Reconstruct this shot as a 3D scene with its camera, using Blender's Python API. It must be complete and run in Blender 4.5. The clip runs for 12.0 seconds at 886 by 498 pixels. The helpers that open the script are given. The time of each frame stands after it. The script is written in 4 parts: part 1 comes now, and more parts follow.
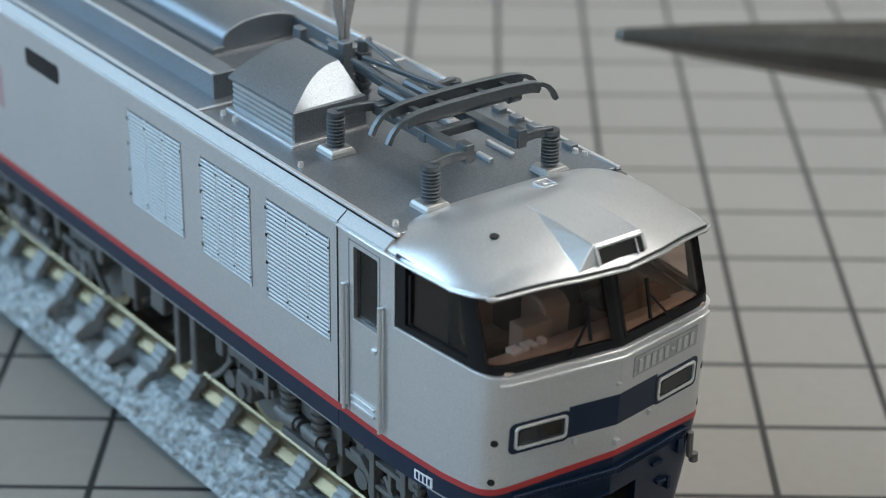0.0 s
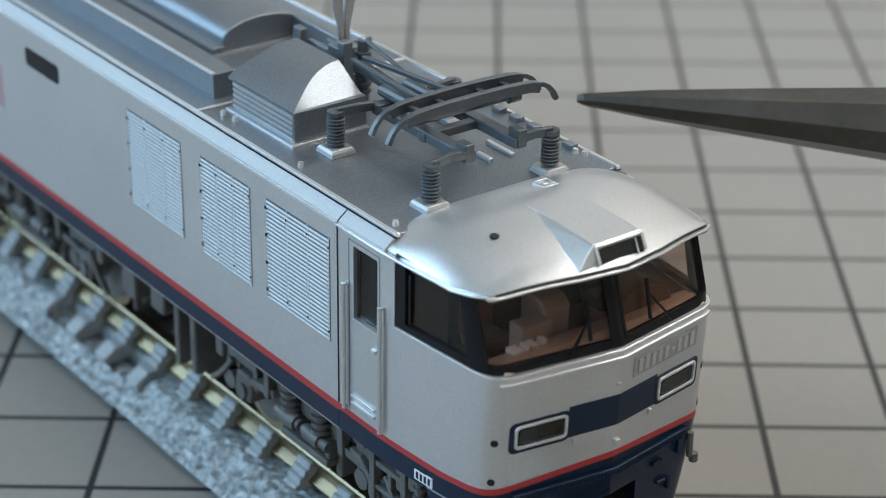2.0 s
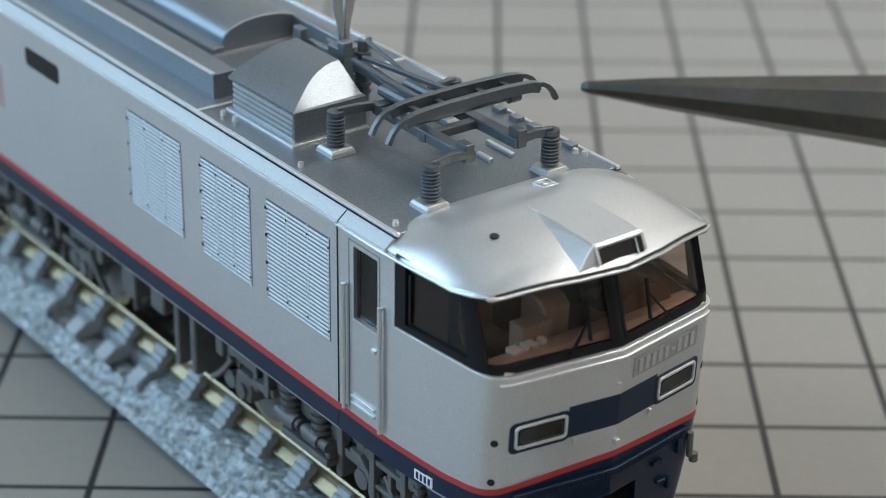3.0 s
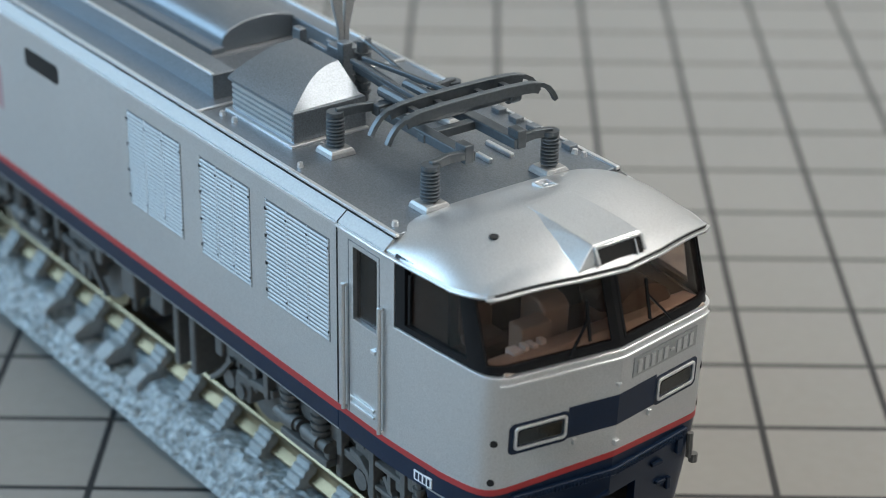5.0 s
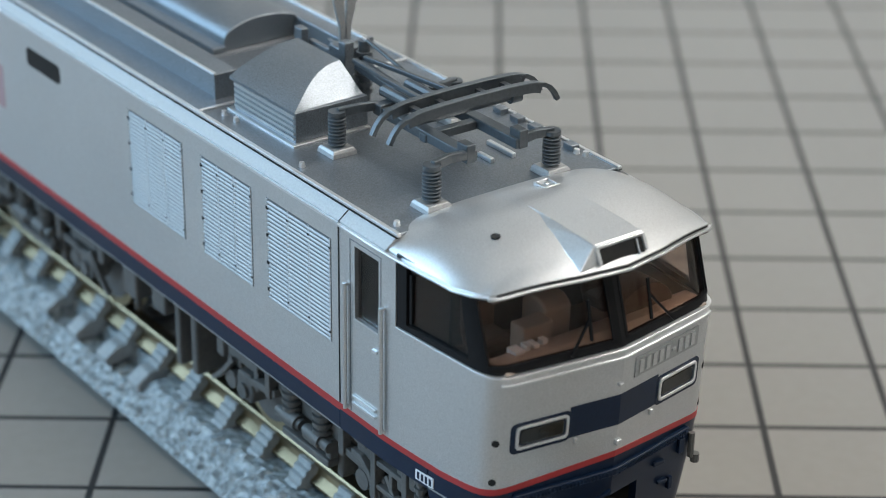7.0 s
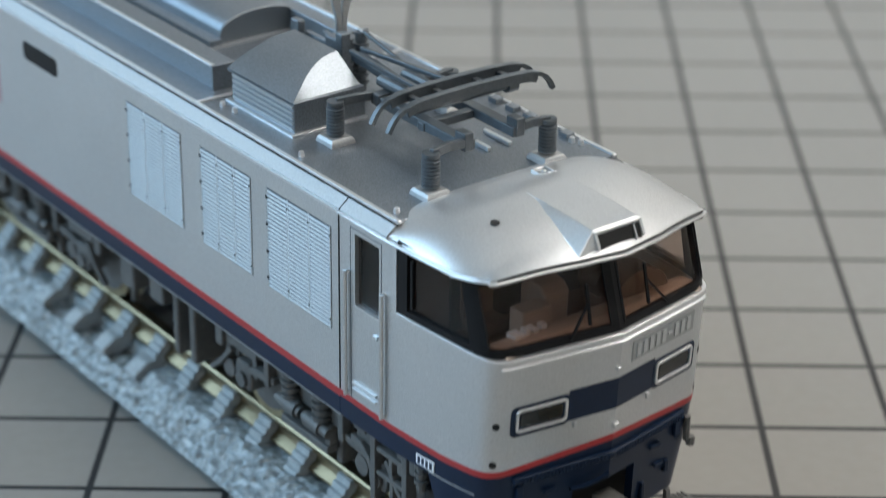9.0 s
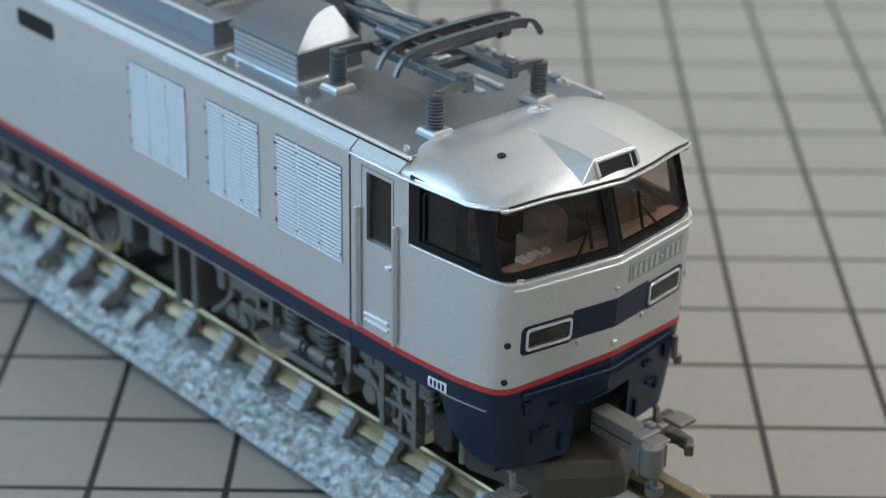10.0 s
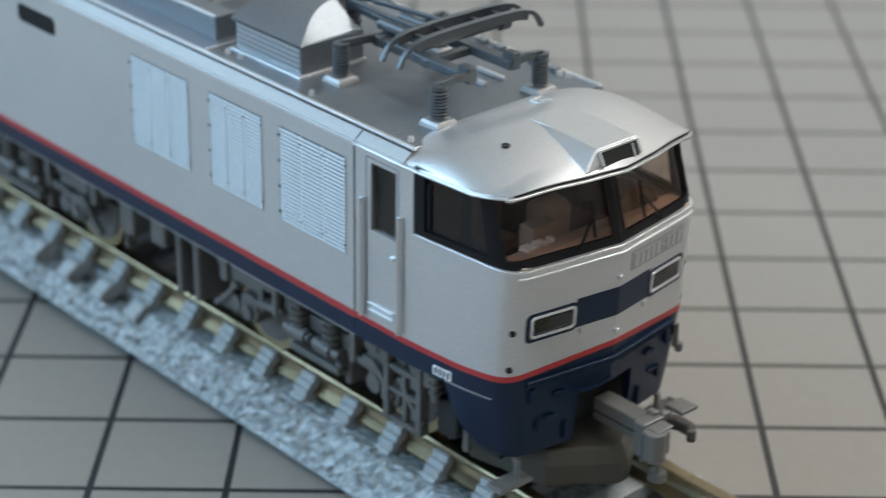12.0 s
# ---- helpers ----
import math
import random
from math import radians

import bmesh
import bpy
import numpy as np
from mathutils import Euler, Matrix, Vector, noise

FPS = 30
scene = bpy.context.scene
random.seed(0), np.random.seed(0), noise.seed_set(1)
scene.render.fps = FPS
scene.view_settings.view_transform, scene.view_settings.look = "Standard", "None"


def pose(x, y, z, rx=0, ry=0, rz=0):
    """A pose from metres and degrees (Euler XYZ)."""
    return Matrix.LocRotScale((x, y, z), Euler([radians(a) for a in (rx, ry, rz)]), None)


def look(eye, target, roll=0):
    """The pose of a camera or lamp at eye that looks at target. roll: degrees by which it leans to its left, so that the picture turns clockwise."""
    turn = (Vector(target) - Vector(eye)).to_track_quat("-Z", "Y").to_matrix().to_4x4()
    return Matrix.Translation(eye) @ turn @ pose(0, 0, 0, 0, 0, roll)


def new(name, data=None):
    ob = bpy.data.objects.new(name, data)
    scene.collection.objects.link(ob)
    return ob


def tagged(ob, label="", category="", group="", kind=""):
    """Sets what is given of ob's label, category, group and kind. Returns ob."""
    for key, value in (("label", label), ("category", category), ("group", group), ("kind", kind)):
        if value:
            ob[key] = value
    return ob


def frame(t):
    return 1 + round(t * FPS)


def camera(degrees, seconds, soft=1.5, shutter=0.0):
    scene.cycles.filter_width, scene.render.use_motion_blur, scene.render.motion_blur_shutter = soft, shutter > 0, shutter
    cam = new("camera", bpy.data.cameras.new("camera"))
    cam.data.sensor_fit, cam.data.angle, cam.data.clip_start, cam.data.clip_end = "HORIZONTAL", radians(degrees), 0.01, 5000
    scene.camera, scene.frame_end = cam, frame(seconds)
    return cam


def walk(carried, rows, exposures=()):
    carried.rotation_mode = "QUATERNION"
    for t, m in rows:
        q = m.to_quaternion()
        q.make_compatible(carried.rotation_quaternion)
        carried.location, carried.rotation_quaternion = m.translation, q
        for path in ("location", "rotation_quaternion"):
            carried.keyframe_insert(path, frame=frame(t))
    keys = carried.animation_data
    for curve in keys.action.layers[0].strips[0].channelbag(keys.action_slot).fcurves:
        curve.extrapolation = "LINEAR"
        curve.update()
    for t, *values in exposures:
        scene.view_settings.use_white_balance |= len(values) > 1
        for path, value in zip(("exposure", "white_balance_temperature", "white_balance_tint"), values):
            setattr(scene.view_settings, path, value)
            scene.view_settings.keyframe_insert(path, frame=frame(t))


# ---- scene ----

from collections import defaultdict

# ---------------------------------------------------------------- camera
EYE = (-0.021863, -0.131299, 0.081956)
cam = camera(23.644, 12.0, soft=0.95, shutter=0.8)
cam.data.dof.use_dof = True
cam.data.dof.focus_distance = 0.132
cam.data.dof.aperture_fstop = 53.0


def aim(dx, dy):
    """The camera's pose with a tremble of dx, dy thousandths of a degree."""
    return pose(*EYE, 64.6067 + dy / 1000, -0.172, 1.1379 + dx / 1000)


walk(cam, [(0.0, aim(23, -15)), (3.0, aim(23, -17)), (4.8, aim(8, -4)), (5.0, aim(8, -3)), (5.5, aim(0, 0)), (6.0, aim(-16, 6)),
           (6.3, aim(20, 0)), (6.5, aim(46, -12)), (7.0, aim(58, -12)), (7.6, aim(30, -5)), (8.8, aim(0, 0)), (12.0, aim(0, 0))],
     exposures=[(0.0, 0.0), (12.0, 0.0)])

# ---------------------------------------------------------------- light
world = bpy.data.worlds.new("room_world")
scene.world = world
world.use_nodes = True
sky = world.node_tree.nodes.new("ShaderNodeTexSky")
sky.sky_type, sky.sun_disc, sky.sun_elevation, sky.sun_rotation = "NISHITA", False, radians(40), radians(200)
world.node_tree.links.new(sky.outputs[0], world.node_tree.nodes["Background"].inputs[0])
world.node_tree.nodes["Background"].inputs[1].default_value = 0.1


def area(name, at, to, w, h, watts, colour):
    data = bpy.data.lights.new(name, "AREA")
    data.shape, data.size, data.size_y, data.energy, data.color = "RECTANGLE", w, h, watts, colour
    ob = new(name, data)
    ob.matrix_world = look(at, to)
    return ob


area("window_light", (-1.42, 0.0, 0.75), (0.0, 0.0, 0.1), 1.9, 1.1, 31.0, (0.47, 0.745, 1.0))
# First lamp is the right-hand key; the wide second is an unseen added fill.
LAMPS = ((0.86, 0.64, 0.66, 17.5), (0.32, -0.36, 1.1, 7.2))
for lx, ly, lw, lp in LAMPS:
    area("unseen_lamp_light", (lx, ly, 1.585), (lx, ly, 0.0), lw, lw, lp, (1.0, 0.965, 0.92))

# ---------------------------------------------------------------- materials
MATS = {}


def material(name, colour, rough=0.5, metal=0.0, grain=0.0, grain_scale=3000.0, bump=0.0, bump_scale=4000.0, stain=0.0, stain_scale=120.0,
             transmission=0.0, coat=0.0, emit=0.0, spec=0.5):
    """A principled surface with fine grain, broad staining and relief; scales are per metre."""
    m = bpy.data.materials.new(name)
    m.use_nodes = True
    nt = m.node_tree
    b = nt.nodes["Principled BSDF"]
    b.inputs["Roughness"].default_value = rough
    b.inputs["Metallic"].default_value = metal
    b.inputs["Transmission Weight"].default_value = transmission
    b.inputs["Coat Weight"].default_value = coat
    b.inputs["Specular IOR Level"].default_value = spec
    b.inputs["Base Color"].default_value = (*colour, 1)
    if emit:
        b.inputs["Emission Color"].default_value = (*colour, 1)
        b.inputs["Emission Strength"].default_value = emit
    tc = nt.nodes.new("ShaderNodeTexCoord")

    def noise_tex(scale, detail):
        n = nt.nodes.new("ShaderNodeTexNoise")
        n.inputs["Scale"].default_value, n.inputs["Detail"].default_value = scale, detail
        nt.links.new(tc.outputs["Object"], n.inputs["Vector"])
        return n

    last = None
    for amount, scale, detail in ((grain, grain_scale, 2.0), (stain, stain_scale, 4.0)):
        if amount:
            n = noise_tex(scale, detail)
            r = nt.nodes.new("ShaderNodeMapRange")
            r.inputs["From Min"].default_value, r.inputs["From Max"].default_value = 0.3, 0.7
            r.inputs["To Min"].default_value, r.inputs["To Max"].default_value = 1 - amount, 1 + amount
            nt.links.new(n.outputs["Fac"], r.inputs["Value"])
            mul = nt.nodes.new("ShaderNodeVectorMath")
            mul.operation = "SCALE"
            if last is None:
                mul.inputs[0].default_value = colour
            else:
                nt.links.new(last.outputs[0], mul.inputs[0])
            nt.links.new(r.outputs["Result"], mul.inputs["Scale"])
            last = mul
            if amount == stain:
                rr = nt.nodes.new("ShaderNodeMapRange")
                rr.inputs["To Min"].default_value, rr.inputs["To Max"].default_value = max(rough - 0.06, 0.02), min(rough + 0.08, 1)
                nt.links.new(n.outputs["Fac"], rr.inputs["Value"])
                nt.links.new(rr.outputs["Result"], b.inputs["Roughness"])
    if last is not None:
        nt.links.new(last.outputs[0], b.inputs["Base Color"])
    if bump:
        n = noise_tex(bump_scale, 2.0)
        bp = nt.nodes.new("ShaderNodeBump")
        bp.inputs["Strength"].default_value, bp.inputs["Distance"].default_value = bump, 0.0001
        nt.links.new(n.outputs["Fac"], bp.inputs["Height"])
        nt.links.new(bp.outputs["Normal"], b.inputs["Normal"])
    MATS[name] = m
    return m


SILVER = material("silver_paint", (0.575, 0.585, 0.592), 0.30, 0.78, grain=0.10, grain_scale=11000, bump=0.06, bump_scale=12000, stain=0.03, stain_scale=90)
ROOF = material("roof_silver_grey", (0.20, 0.222, 0.245), 0.38, 0.75, grain=0.24, grain_scale=11000, bump=0.08, bump_scale=12000, stain=0.08, stain_scale=150)
BRIGHT = material("bright_silver_edge", (0.70, 0.71, 0.72), 0.3, 0.85, grain=0.06, grain_scale=5000)
LOUVRE = material("louvre_silver", (0.38, 0.39, 0.395), 0.45, 0.6, grain=0.08, grain_scale=7000)
RED = material("red_stripe_paint", (0.34, 0.022, 0.024), 0.42, 0.0, grain=0.06, grain_scale=6000)
NAVY = material("navy_blue_paint", (0.005, 0.014, 0.036), 0.3, 0.0, grain=0.1, grain_scale=5000, bump=0.05, bump_scale=9000, stain=0.1, stain_scale=200, spec=0.28)
BLACK = material("black_window_frame", (0.009, 0.009, 0.010), 0.32, 0.0, stain=0.15, stain_scale=300, spec=0.14)
PANTO = material("grey_pantograph_plastic", (0.088, 0.1, 0.11), 0.33, 0.5, grain=0.1, grain_scale=4000, stain=0.1, stain_scale=300)
INSUL = material("grey_insulator", (0.10, 0.115, 0.128), 0.36, 0.2, grain=0.1, grain_scale=4000)
BOGIE = material("dark_grey_bogie_plastic", (0.095, 0.092, 0.088), 0.48, 0.0, grain=0.12, grain_scale=3000, bump=0.1, stain=0.15, stain_scale=250)
# Near-black of joints, bolts and dark parts, also used to paint shade.
DARK = material("dark_parts_and_painted_shade", (0.02, 0.02, 0.02), 0.6, 0.0, grain=0.1, stain=0.2, stain_scale=200, spec=0.2)
PLOUGH = material("olive_grey_plough_plastic", (0.05, 0.048, 0.04), 0.5, 0.0, stain=0.12, stain_scale=300, spec=0.3)
HOOK = material("dark_coupler_hook", (0.07, 0.06, 0.052), 0.25, 0.3, stain=0.1, stain_scale=400)
COUPLER = material("light_grey_coupler_plastic", (0.115, 0.113, 0.108), 0.34, 0.0, grain=0.06, stain=0.08, stain_scale=300)
BRASS = material("brass_wheel_tread", (0.42, 0.34, 0.2), 0.3, 1.0, stain=0.15, stain_scale=400)
RAIL = material("nickel_brass_rail", (0.27, 0.215, 0.135), 0.3, 1.0, grain=0.08, grain_scale=2500, stain=0.16, stain_scale=200)
TIE = material("grey_tie_plastic", (0.31, 0.335, 0.345), 0.4, 0.0, grain=0.15, stain=0.2, stain_scale=300)
DESK = material("beige_cab_fittings", (0.30, 0.24, 0.198), 0.5, 0.0, grain=0.06, stain=0.08, stain_scale=200)
CABWALL = material("brown_cab_lining", (0.075, 0.043, 0.03), 0.6, 0.0, stain=0.1, stain_scale=200)
LAMPGLASS = material("grey_lamp_glass", (0.018, 0.018, 0.016), 0.08, 0.0, stain=0.1, stain_scale=600)
STEEL = material("dark_tool_steel", (0.075, 0.069, 0.060), 0.38, 0.6, grain=0.08, grain_scale=1500, stain=0.2, stain_scale=150)
WHITE = material("white_marking", (0.75, 0.76, 0.78), 0.5)
PINK = material("faded_red_marking", (0.50, 0.34, 0.36), 0.4, 0.5)
TABLE = material("table_wood", (0.30, 0.21, 0.13), 0.45, 0.0, grain=0.1, grain_scale=200, stain=0.15, stain_scale=10)
PLASTER = material("wall_plaster", (0.58, 0.56, 0.53), 0.85, 0.0, grain=0.03, grain_scale=300, stain=0.04, stain_scale=3)
FLOORING = material("floor_boards", (0.28, 0.2, 0.13), 0.5, 0.0, grain=0.1, grain_scale=60, stain=0.12, stain_scale=4)
DIFFUSER = material("lamp_diffuser", (1.0, 0.94, 0.86), 0.5, emit=2.0)
FRAMEW = material("white_frame", (0.7, 0.7, 0.7), 0.4, stain=0.03)


def glass(name, tint, rough=0.03):
    m = bpy.data.materials.new(name)
    m.use_nodes = True
    nt = m.node_tree
    nt.nodes.remove(nt.nodes["Principled BSDF"])
    mix = nt.nodes.new("ShaderNodeMixShader")
    tr = nt.nodes.new("ShaderNodeBsdfTransparent")
    gl = nt.nodes.new("ShaderNodeBsdfGlossy")
    lw = nt.nodes.new("ShaderNodeLayerWeight")
    fr = nt.nodes.new("ShaderNodeMapRange")
    lw.inputs[0].default_value = 0.35
    fr.inputs["To Min"].default_value, fr.inputs["To Max"].default_value = 0.012, 0.1
    tr.inputs[0].default_value = (*tint, 1)
    gl.inputs["Roughness"].default_value = rough
    nt.links.new(lw.outputs["Facing"], fr.inputs["Value"])
    nt.links.new(fr.outputs[0], mix.inputs[0])
    nt.links.new(tr.outputs[0], mix.inputs[1])
    nt.links.new(gl.outputs[0], mix.inputs[2])
    nt.links.new(mix.outputs[0], nt.nodes["Material Output"].inputs[0])
    return m


WINDSHIELD = glass("brown_tinted_glass", (0.89, 0.81, 0.765))
SIDEGLASS = glass("smoky_side_glass", (0.80, 0.78, 0.77), 0.1)


def mat_surface():
    """A grey-beige board with printed dark lines every 10 mm."""
    m = material("ruled_mat_sheet", (0.232, 0.222, 0.206), 0.55, 0.0, grain=0.03, grain_scale=900, bump=0.06, bump_scale=2500, stain=0.05, stain_scale=30)
    nt = m.node_tree
    b = nt.nodes["Principled BSDF"]
    tc = nt.nodes.new("ShaderNodeTexCoord")
    sep = nt.nodes.new("ShaderNodeSeparateXYZ")
    nt.links.new(tc.outputs["Object"], sep.inputs[0])
    dist = []
    for axis in ("X", "Y"):
        p = nt.nodes.new("ShaderNodeMath")
        p.operation = "PINGPONG"
        p.inputs[1].default_value = 0.005
        nt.links.new(sep.outputs[axis], p.inputs[0])
        dist.append(p)
    low = nt.nodes.new("ShaderNodeMath")
    low.operation = "MINIMUM"
    for i, p in enumerate(dist):
        nt.links.new(p.outputs[0], low.inputs[i])
    edge = nt.nodes.new("ShaderNodeMapRange")
    edge.inputs["From Min"].default_value, edge.inputs["From Max"].default_value = 0.00023, 0.00030
    nt.links.new(low.outputs[0], edge.inputs["Value"])
    mix = nt.nodes.new("ShaderNodeMix")
    mix.data_type = "RGBA"
    mix.inputs["A"].default_value = (0.012, 0.012, 0.013, 1)
    nt.links.new(edge.outputs["Result"], mix.inputs["Factor"])
    nt.links.new(b.inputs["Base Color"].links[0].from_socket, mix.inputs["B"])
    nt.links.new(mix.outputs["Result"], b.inputs["Base Color"])
    return m


MATSHEET = mat_surface()


def ballast_surface():
    m = material("grey_ballast_plastic", (0.275, 0.31, 0.325), 0.24, 0.0, grain=0.4, grain_scale=1700, bump=0.9, bump_scale=3000, stain=0.12, stain_scale=200)
    return m


BALLAST = ballast_surface()

# ---------------------------------------------------------------- mesh helpers (millimetres)
MM = 0.001
BASE = {}


def thing(name, label, category, group="", base=(0, 0, 0), kind=""):
    root = new(name)
    root.empty_display_size = 0.005
    root.location = Vector(base) * MM
    BASE[root.name] = Vector(base)
    return tagged(root, label, category, group, kind)


def part(name, bm, mat, parent, label="", smooth=False, bevel=0.0, sharp=35):
    """Links the bmesh, in millimetres of its thing's space, as one mesh under parent."""
    bmesh.ops.recalc_face_normals(bm, faces=bm.faces)
    top = parent
    while top.parent:
        top = top.parent
    base = BASE.get(top.name, Vector((0, 0, 0)))
    bmesh.ops.translate(bm, verts=bm.verts, vec=-base)
    bmesh.ops.scale(bm, verts=bm.verts, vec=(MM, MM, MM))
    me = bpy.data.meshes.new(name)
    bm.to_mesh(me)
    bm.free()
    if smooth:
        for p in me.polygons:
            p.use_smooth = True
        me.set_sharp_from_angle(angle=radians(sharp))
    me.materials.append(mat)
    ob = new(name, me)
    ob.parent = parent
    if bevel:
        mod = ob.modifiers.new("edge", "BEVEL")
        mod.width, mod.segments, mod.limit_method, mod.angle_limit = bevel * MM, 2, "ANGLE", radians(30)
    return tagged(ob, label)


def box(bm, x0, x1, y0, y1, z0, z1):
    vs = [bm.verts.new((x, y, z)) for z in (z0, z1) for x, y in ((x0, y0), (x1, y0), (x1, y1), (x0, y1))]
    for f in ((0, 3, 2, 1), (4, 5, 6, 7), (0, 1, 5, 4), (1, 2, 6, 5), (2, 3, 7, 6), (3, 0, 4, 7)):
        bm.faces.new([vs[i] for i in f])
    return vs


def B(*boxes):
    bm = bmesh.new()
    for b in boxes:
        box(bm, *b)
    return bm


def rings(bm, rs, closed=True, caps=True):
    """Skins a list of rings of equal length."""
    vv = [[bm.verts.new(p) for p in r] for r in rs]
    n = len(vv[0])
    for a, b in zip(vv, vv[1:]):
        for i in range(n if closed else n - 1):
            j = (i + 1) % n
            bm.faces.new((a[i], a[j], b[j], b[i]))
    if caps:
        bm.faces.new(vv[0])
        bm.faces.new(vv[-1])
    return vv


def prism(bm, pts, axis, a, b):
    """A polygon of 2D points pulled along an axis from a to b."""
    def put(p, t):
        return {"x": (t, p[0], p[1]), "y": (p[0], t, p[1]), "z": (p[0], p[1], t)}[axis]
    rings(bm, [[put(p, a) for p in pts], [put(p, b) for p in pts]])


def cyl(bm, p0, p1, r0, r1=None, n=14):
    r1 = r0 if r1 is None else r1
    p0, p1 = Vector(p0), Vector(p1)
    d = (p1 - p0).normalized()
    u = d.orthogonal().normalized()
    v = d.cross(u)
    rs = []
    for p, r in ((p0, r0), (p1, r1)):
        rs.append([p + (u * math.cos(t) + v * math.sin(t)) * r for t in (2 * math.pi * i / n for i in range(n))])
    rings(bm, rs)


def sweep(bm, pts, w, h, up=(0, 0, 1)):
    """A bar of width w and height h along points."""
    pts = [Vector(p) for p in pts]
    rs = []
    for i, p in enumerate(pts):
        d = (pts[min(i + 1, len(pts) - 1)] - pts[max(i - 1, 0)]).normalized()
        s = d.cross(Vector(up)).normalized()
        n = s.cross(d).normalized()
        rs.append([p + s * (w / 2 * a) + n * (h / 2 * b) for a, b in ((-1, -1), (1, -1), (1, 1), (-1, 1))])
    rings(bm, rs)


# ---------------------------------------------------------------- setting
def slab(name, mat, x0, x1, y0, y1, z0, z1, label, category):
    """A piece of the setting, in metres."""
    bm = bmesh.new()
    box(bm, x0, x1, y0, y1, z0, z1)
    bmesh.ops.recalc_face_normals(bm, faces=bm.faces)
    me = bpy.data.meshes.new(name)
    bm.to_mesh(me)
    bm.free()
    me.materials.append(mat)
    return tagged(new(name, me), label, category, kind="structure")


def wall_with_opening(name, x0, x1, oy0, oy1, oz0, oz1):
    bm = bmesh.new()
    for b in ((x0, x1, -1.5, oy0, -0.75, 1.65), (x0, x1, oy1, 1.5, -0.75, 1.65), (x0, x1, oy0, oy1, -0.75, oz0), (x0, x1, oy0, oy1, oz1, 1.65)):
        box(bm, *b)
    me = bpy.data.meshes.new(name)
    bm.to_mesh(me)
    bm.free()
    me.materials.append(PLASTER)
    return tagged(new(name, me), "plain light plaster wall with a window opening", "wall", kind="structure")


slab("floor", FLOORING, -1.6, 1.6, -1.6, 1.6, -0.85, -0.75, "plain wooden floor of the room", "floor")
slab("ceiling", PLASTER, -1.6, 1.6, -1.6, 1.6, 1.65, 1.75, "plain light plaster ceiling", "ceiling")
slab("wall_north", PLASTER, -1.5, 1.5, 1.5, 1.6, -0.75, 1.65, "plain light plaster wall", "wall")
slab("wall_south", PLASTER, -1.5, 1.5, -1.6, -1.5, -0.75, 1.65, "plain light plaster wall", "wall")
slab("wall_east", PLASTER, 1.5, 1.6, -1.5, 1.5, -0.75, 1.65, "plain light plaster wall", "wall")
wall_with_opening("wall_west", -1.6, -1.5, -0.95, 0.95, 0.2, 1.3)


def work_table():
    t = thing("work_table", "plain wooden work table under the ruled mat", "table", base=(0, 0, -750))
    part("tabletop", B((-600, 600, -400, 400, -27, -2)), TABLE, t, bevel=2)
    for x in (-560, 510):
        for y in (-370, 320):
            part("leg", B((x, x + 50, y, y + 50, -750, -27)), TABLE, t, bevel=2)


work_table()


def ruled_mat():
    bm = bmesh.new()
    box(bm, -0.22, 0.20, -0.18, 0.27, -0.002, 0.0)
    bmesh.ops.recalc_face_normals(bm, faces=bm.faces)
    me = bpy.data.meshes.new("ruled_mat")
    bm.to_mesh(me)
    bm.free()
    me.materials.append(MATSHEET)
    tagged(new("ruled_mat", me), "grey-beige ruled mat with dark square grid lines", "mat")


ruled_mat()


def unseen_ceiling_lamp(x, y, w):
    t = thing("unseen_ceiling_lamp", "unseen white square ceiling lamp with glowing diffuser", "lamp", base=(x, y, 1650), group="ceiling lamps")
    h = w / 2
    part("frame", B((x - h - 30, x + h + 30, y - h - 30, y + h + 30, 1610, 1650)), FRAMEW, t, bevel=3)
    part("diffuser", B((x - h, x + h, y - h, y + h, 1600, 1610)), DIFFUSER, t, "glowing warm white diffuser", bevel=3)


for lx, ly, lw, lp in LAMPS:
    unseen_ceiling_lamp(lx * 1000, ly * 1000, lw * 1000)

# ---------------------------------------------------------------- track
RT = 3.2
BED = -1.95
K = 0.9727
TX0, TX1 = -226.0, 22.0
PITCH = 0.975


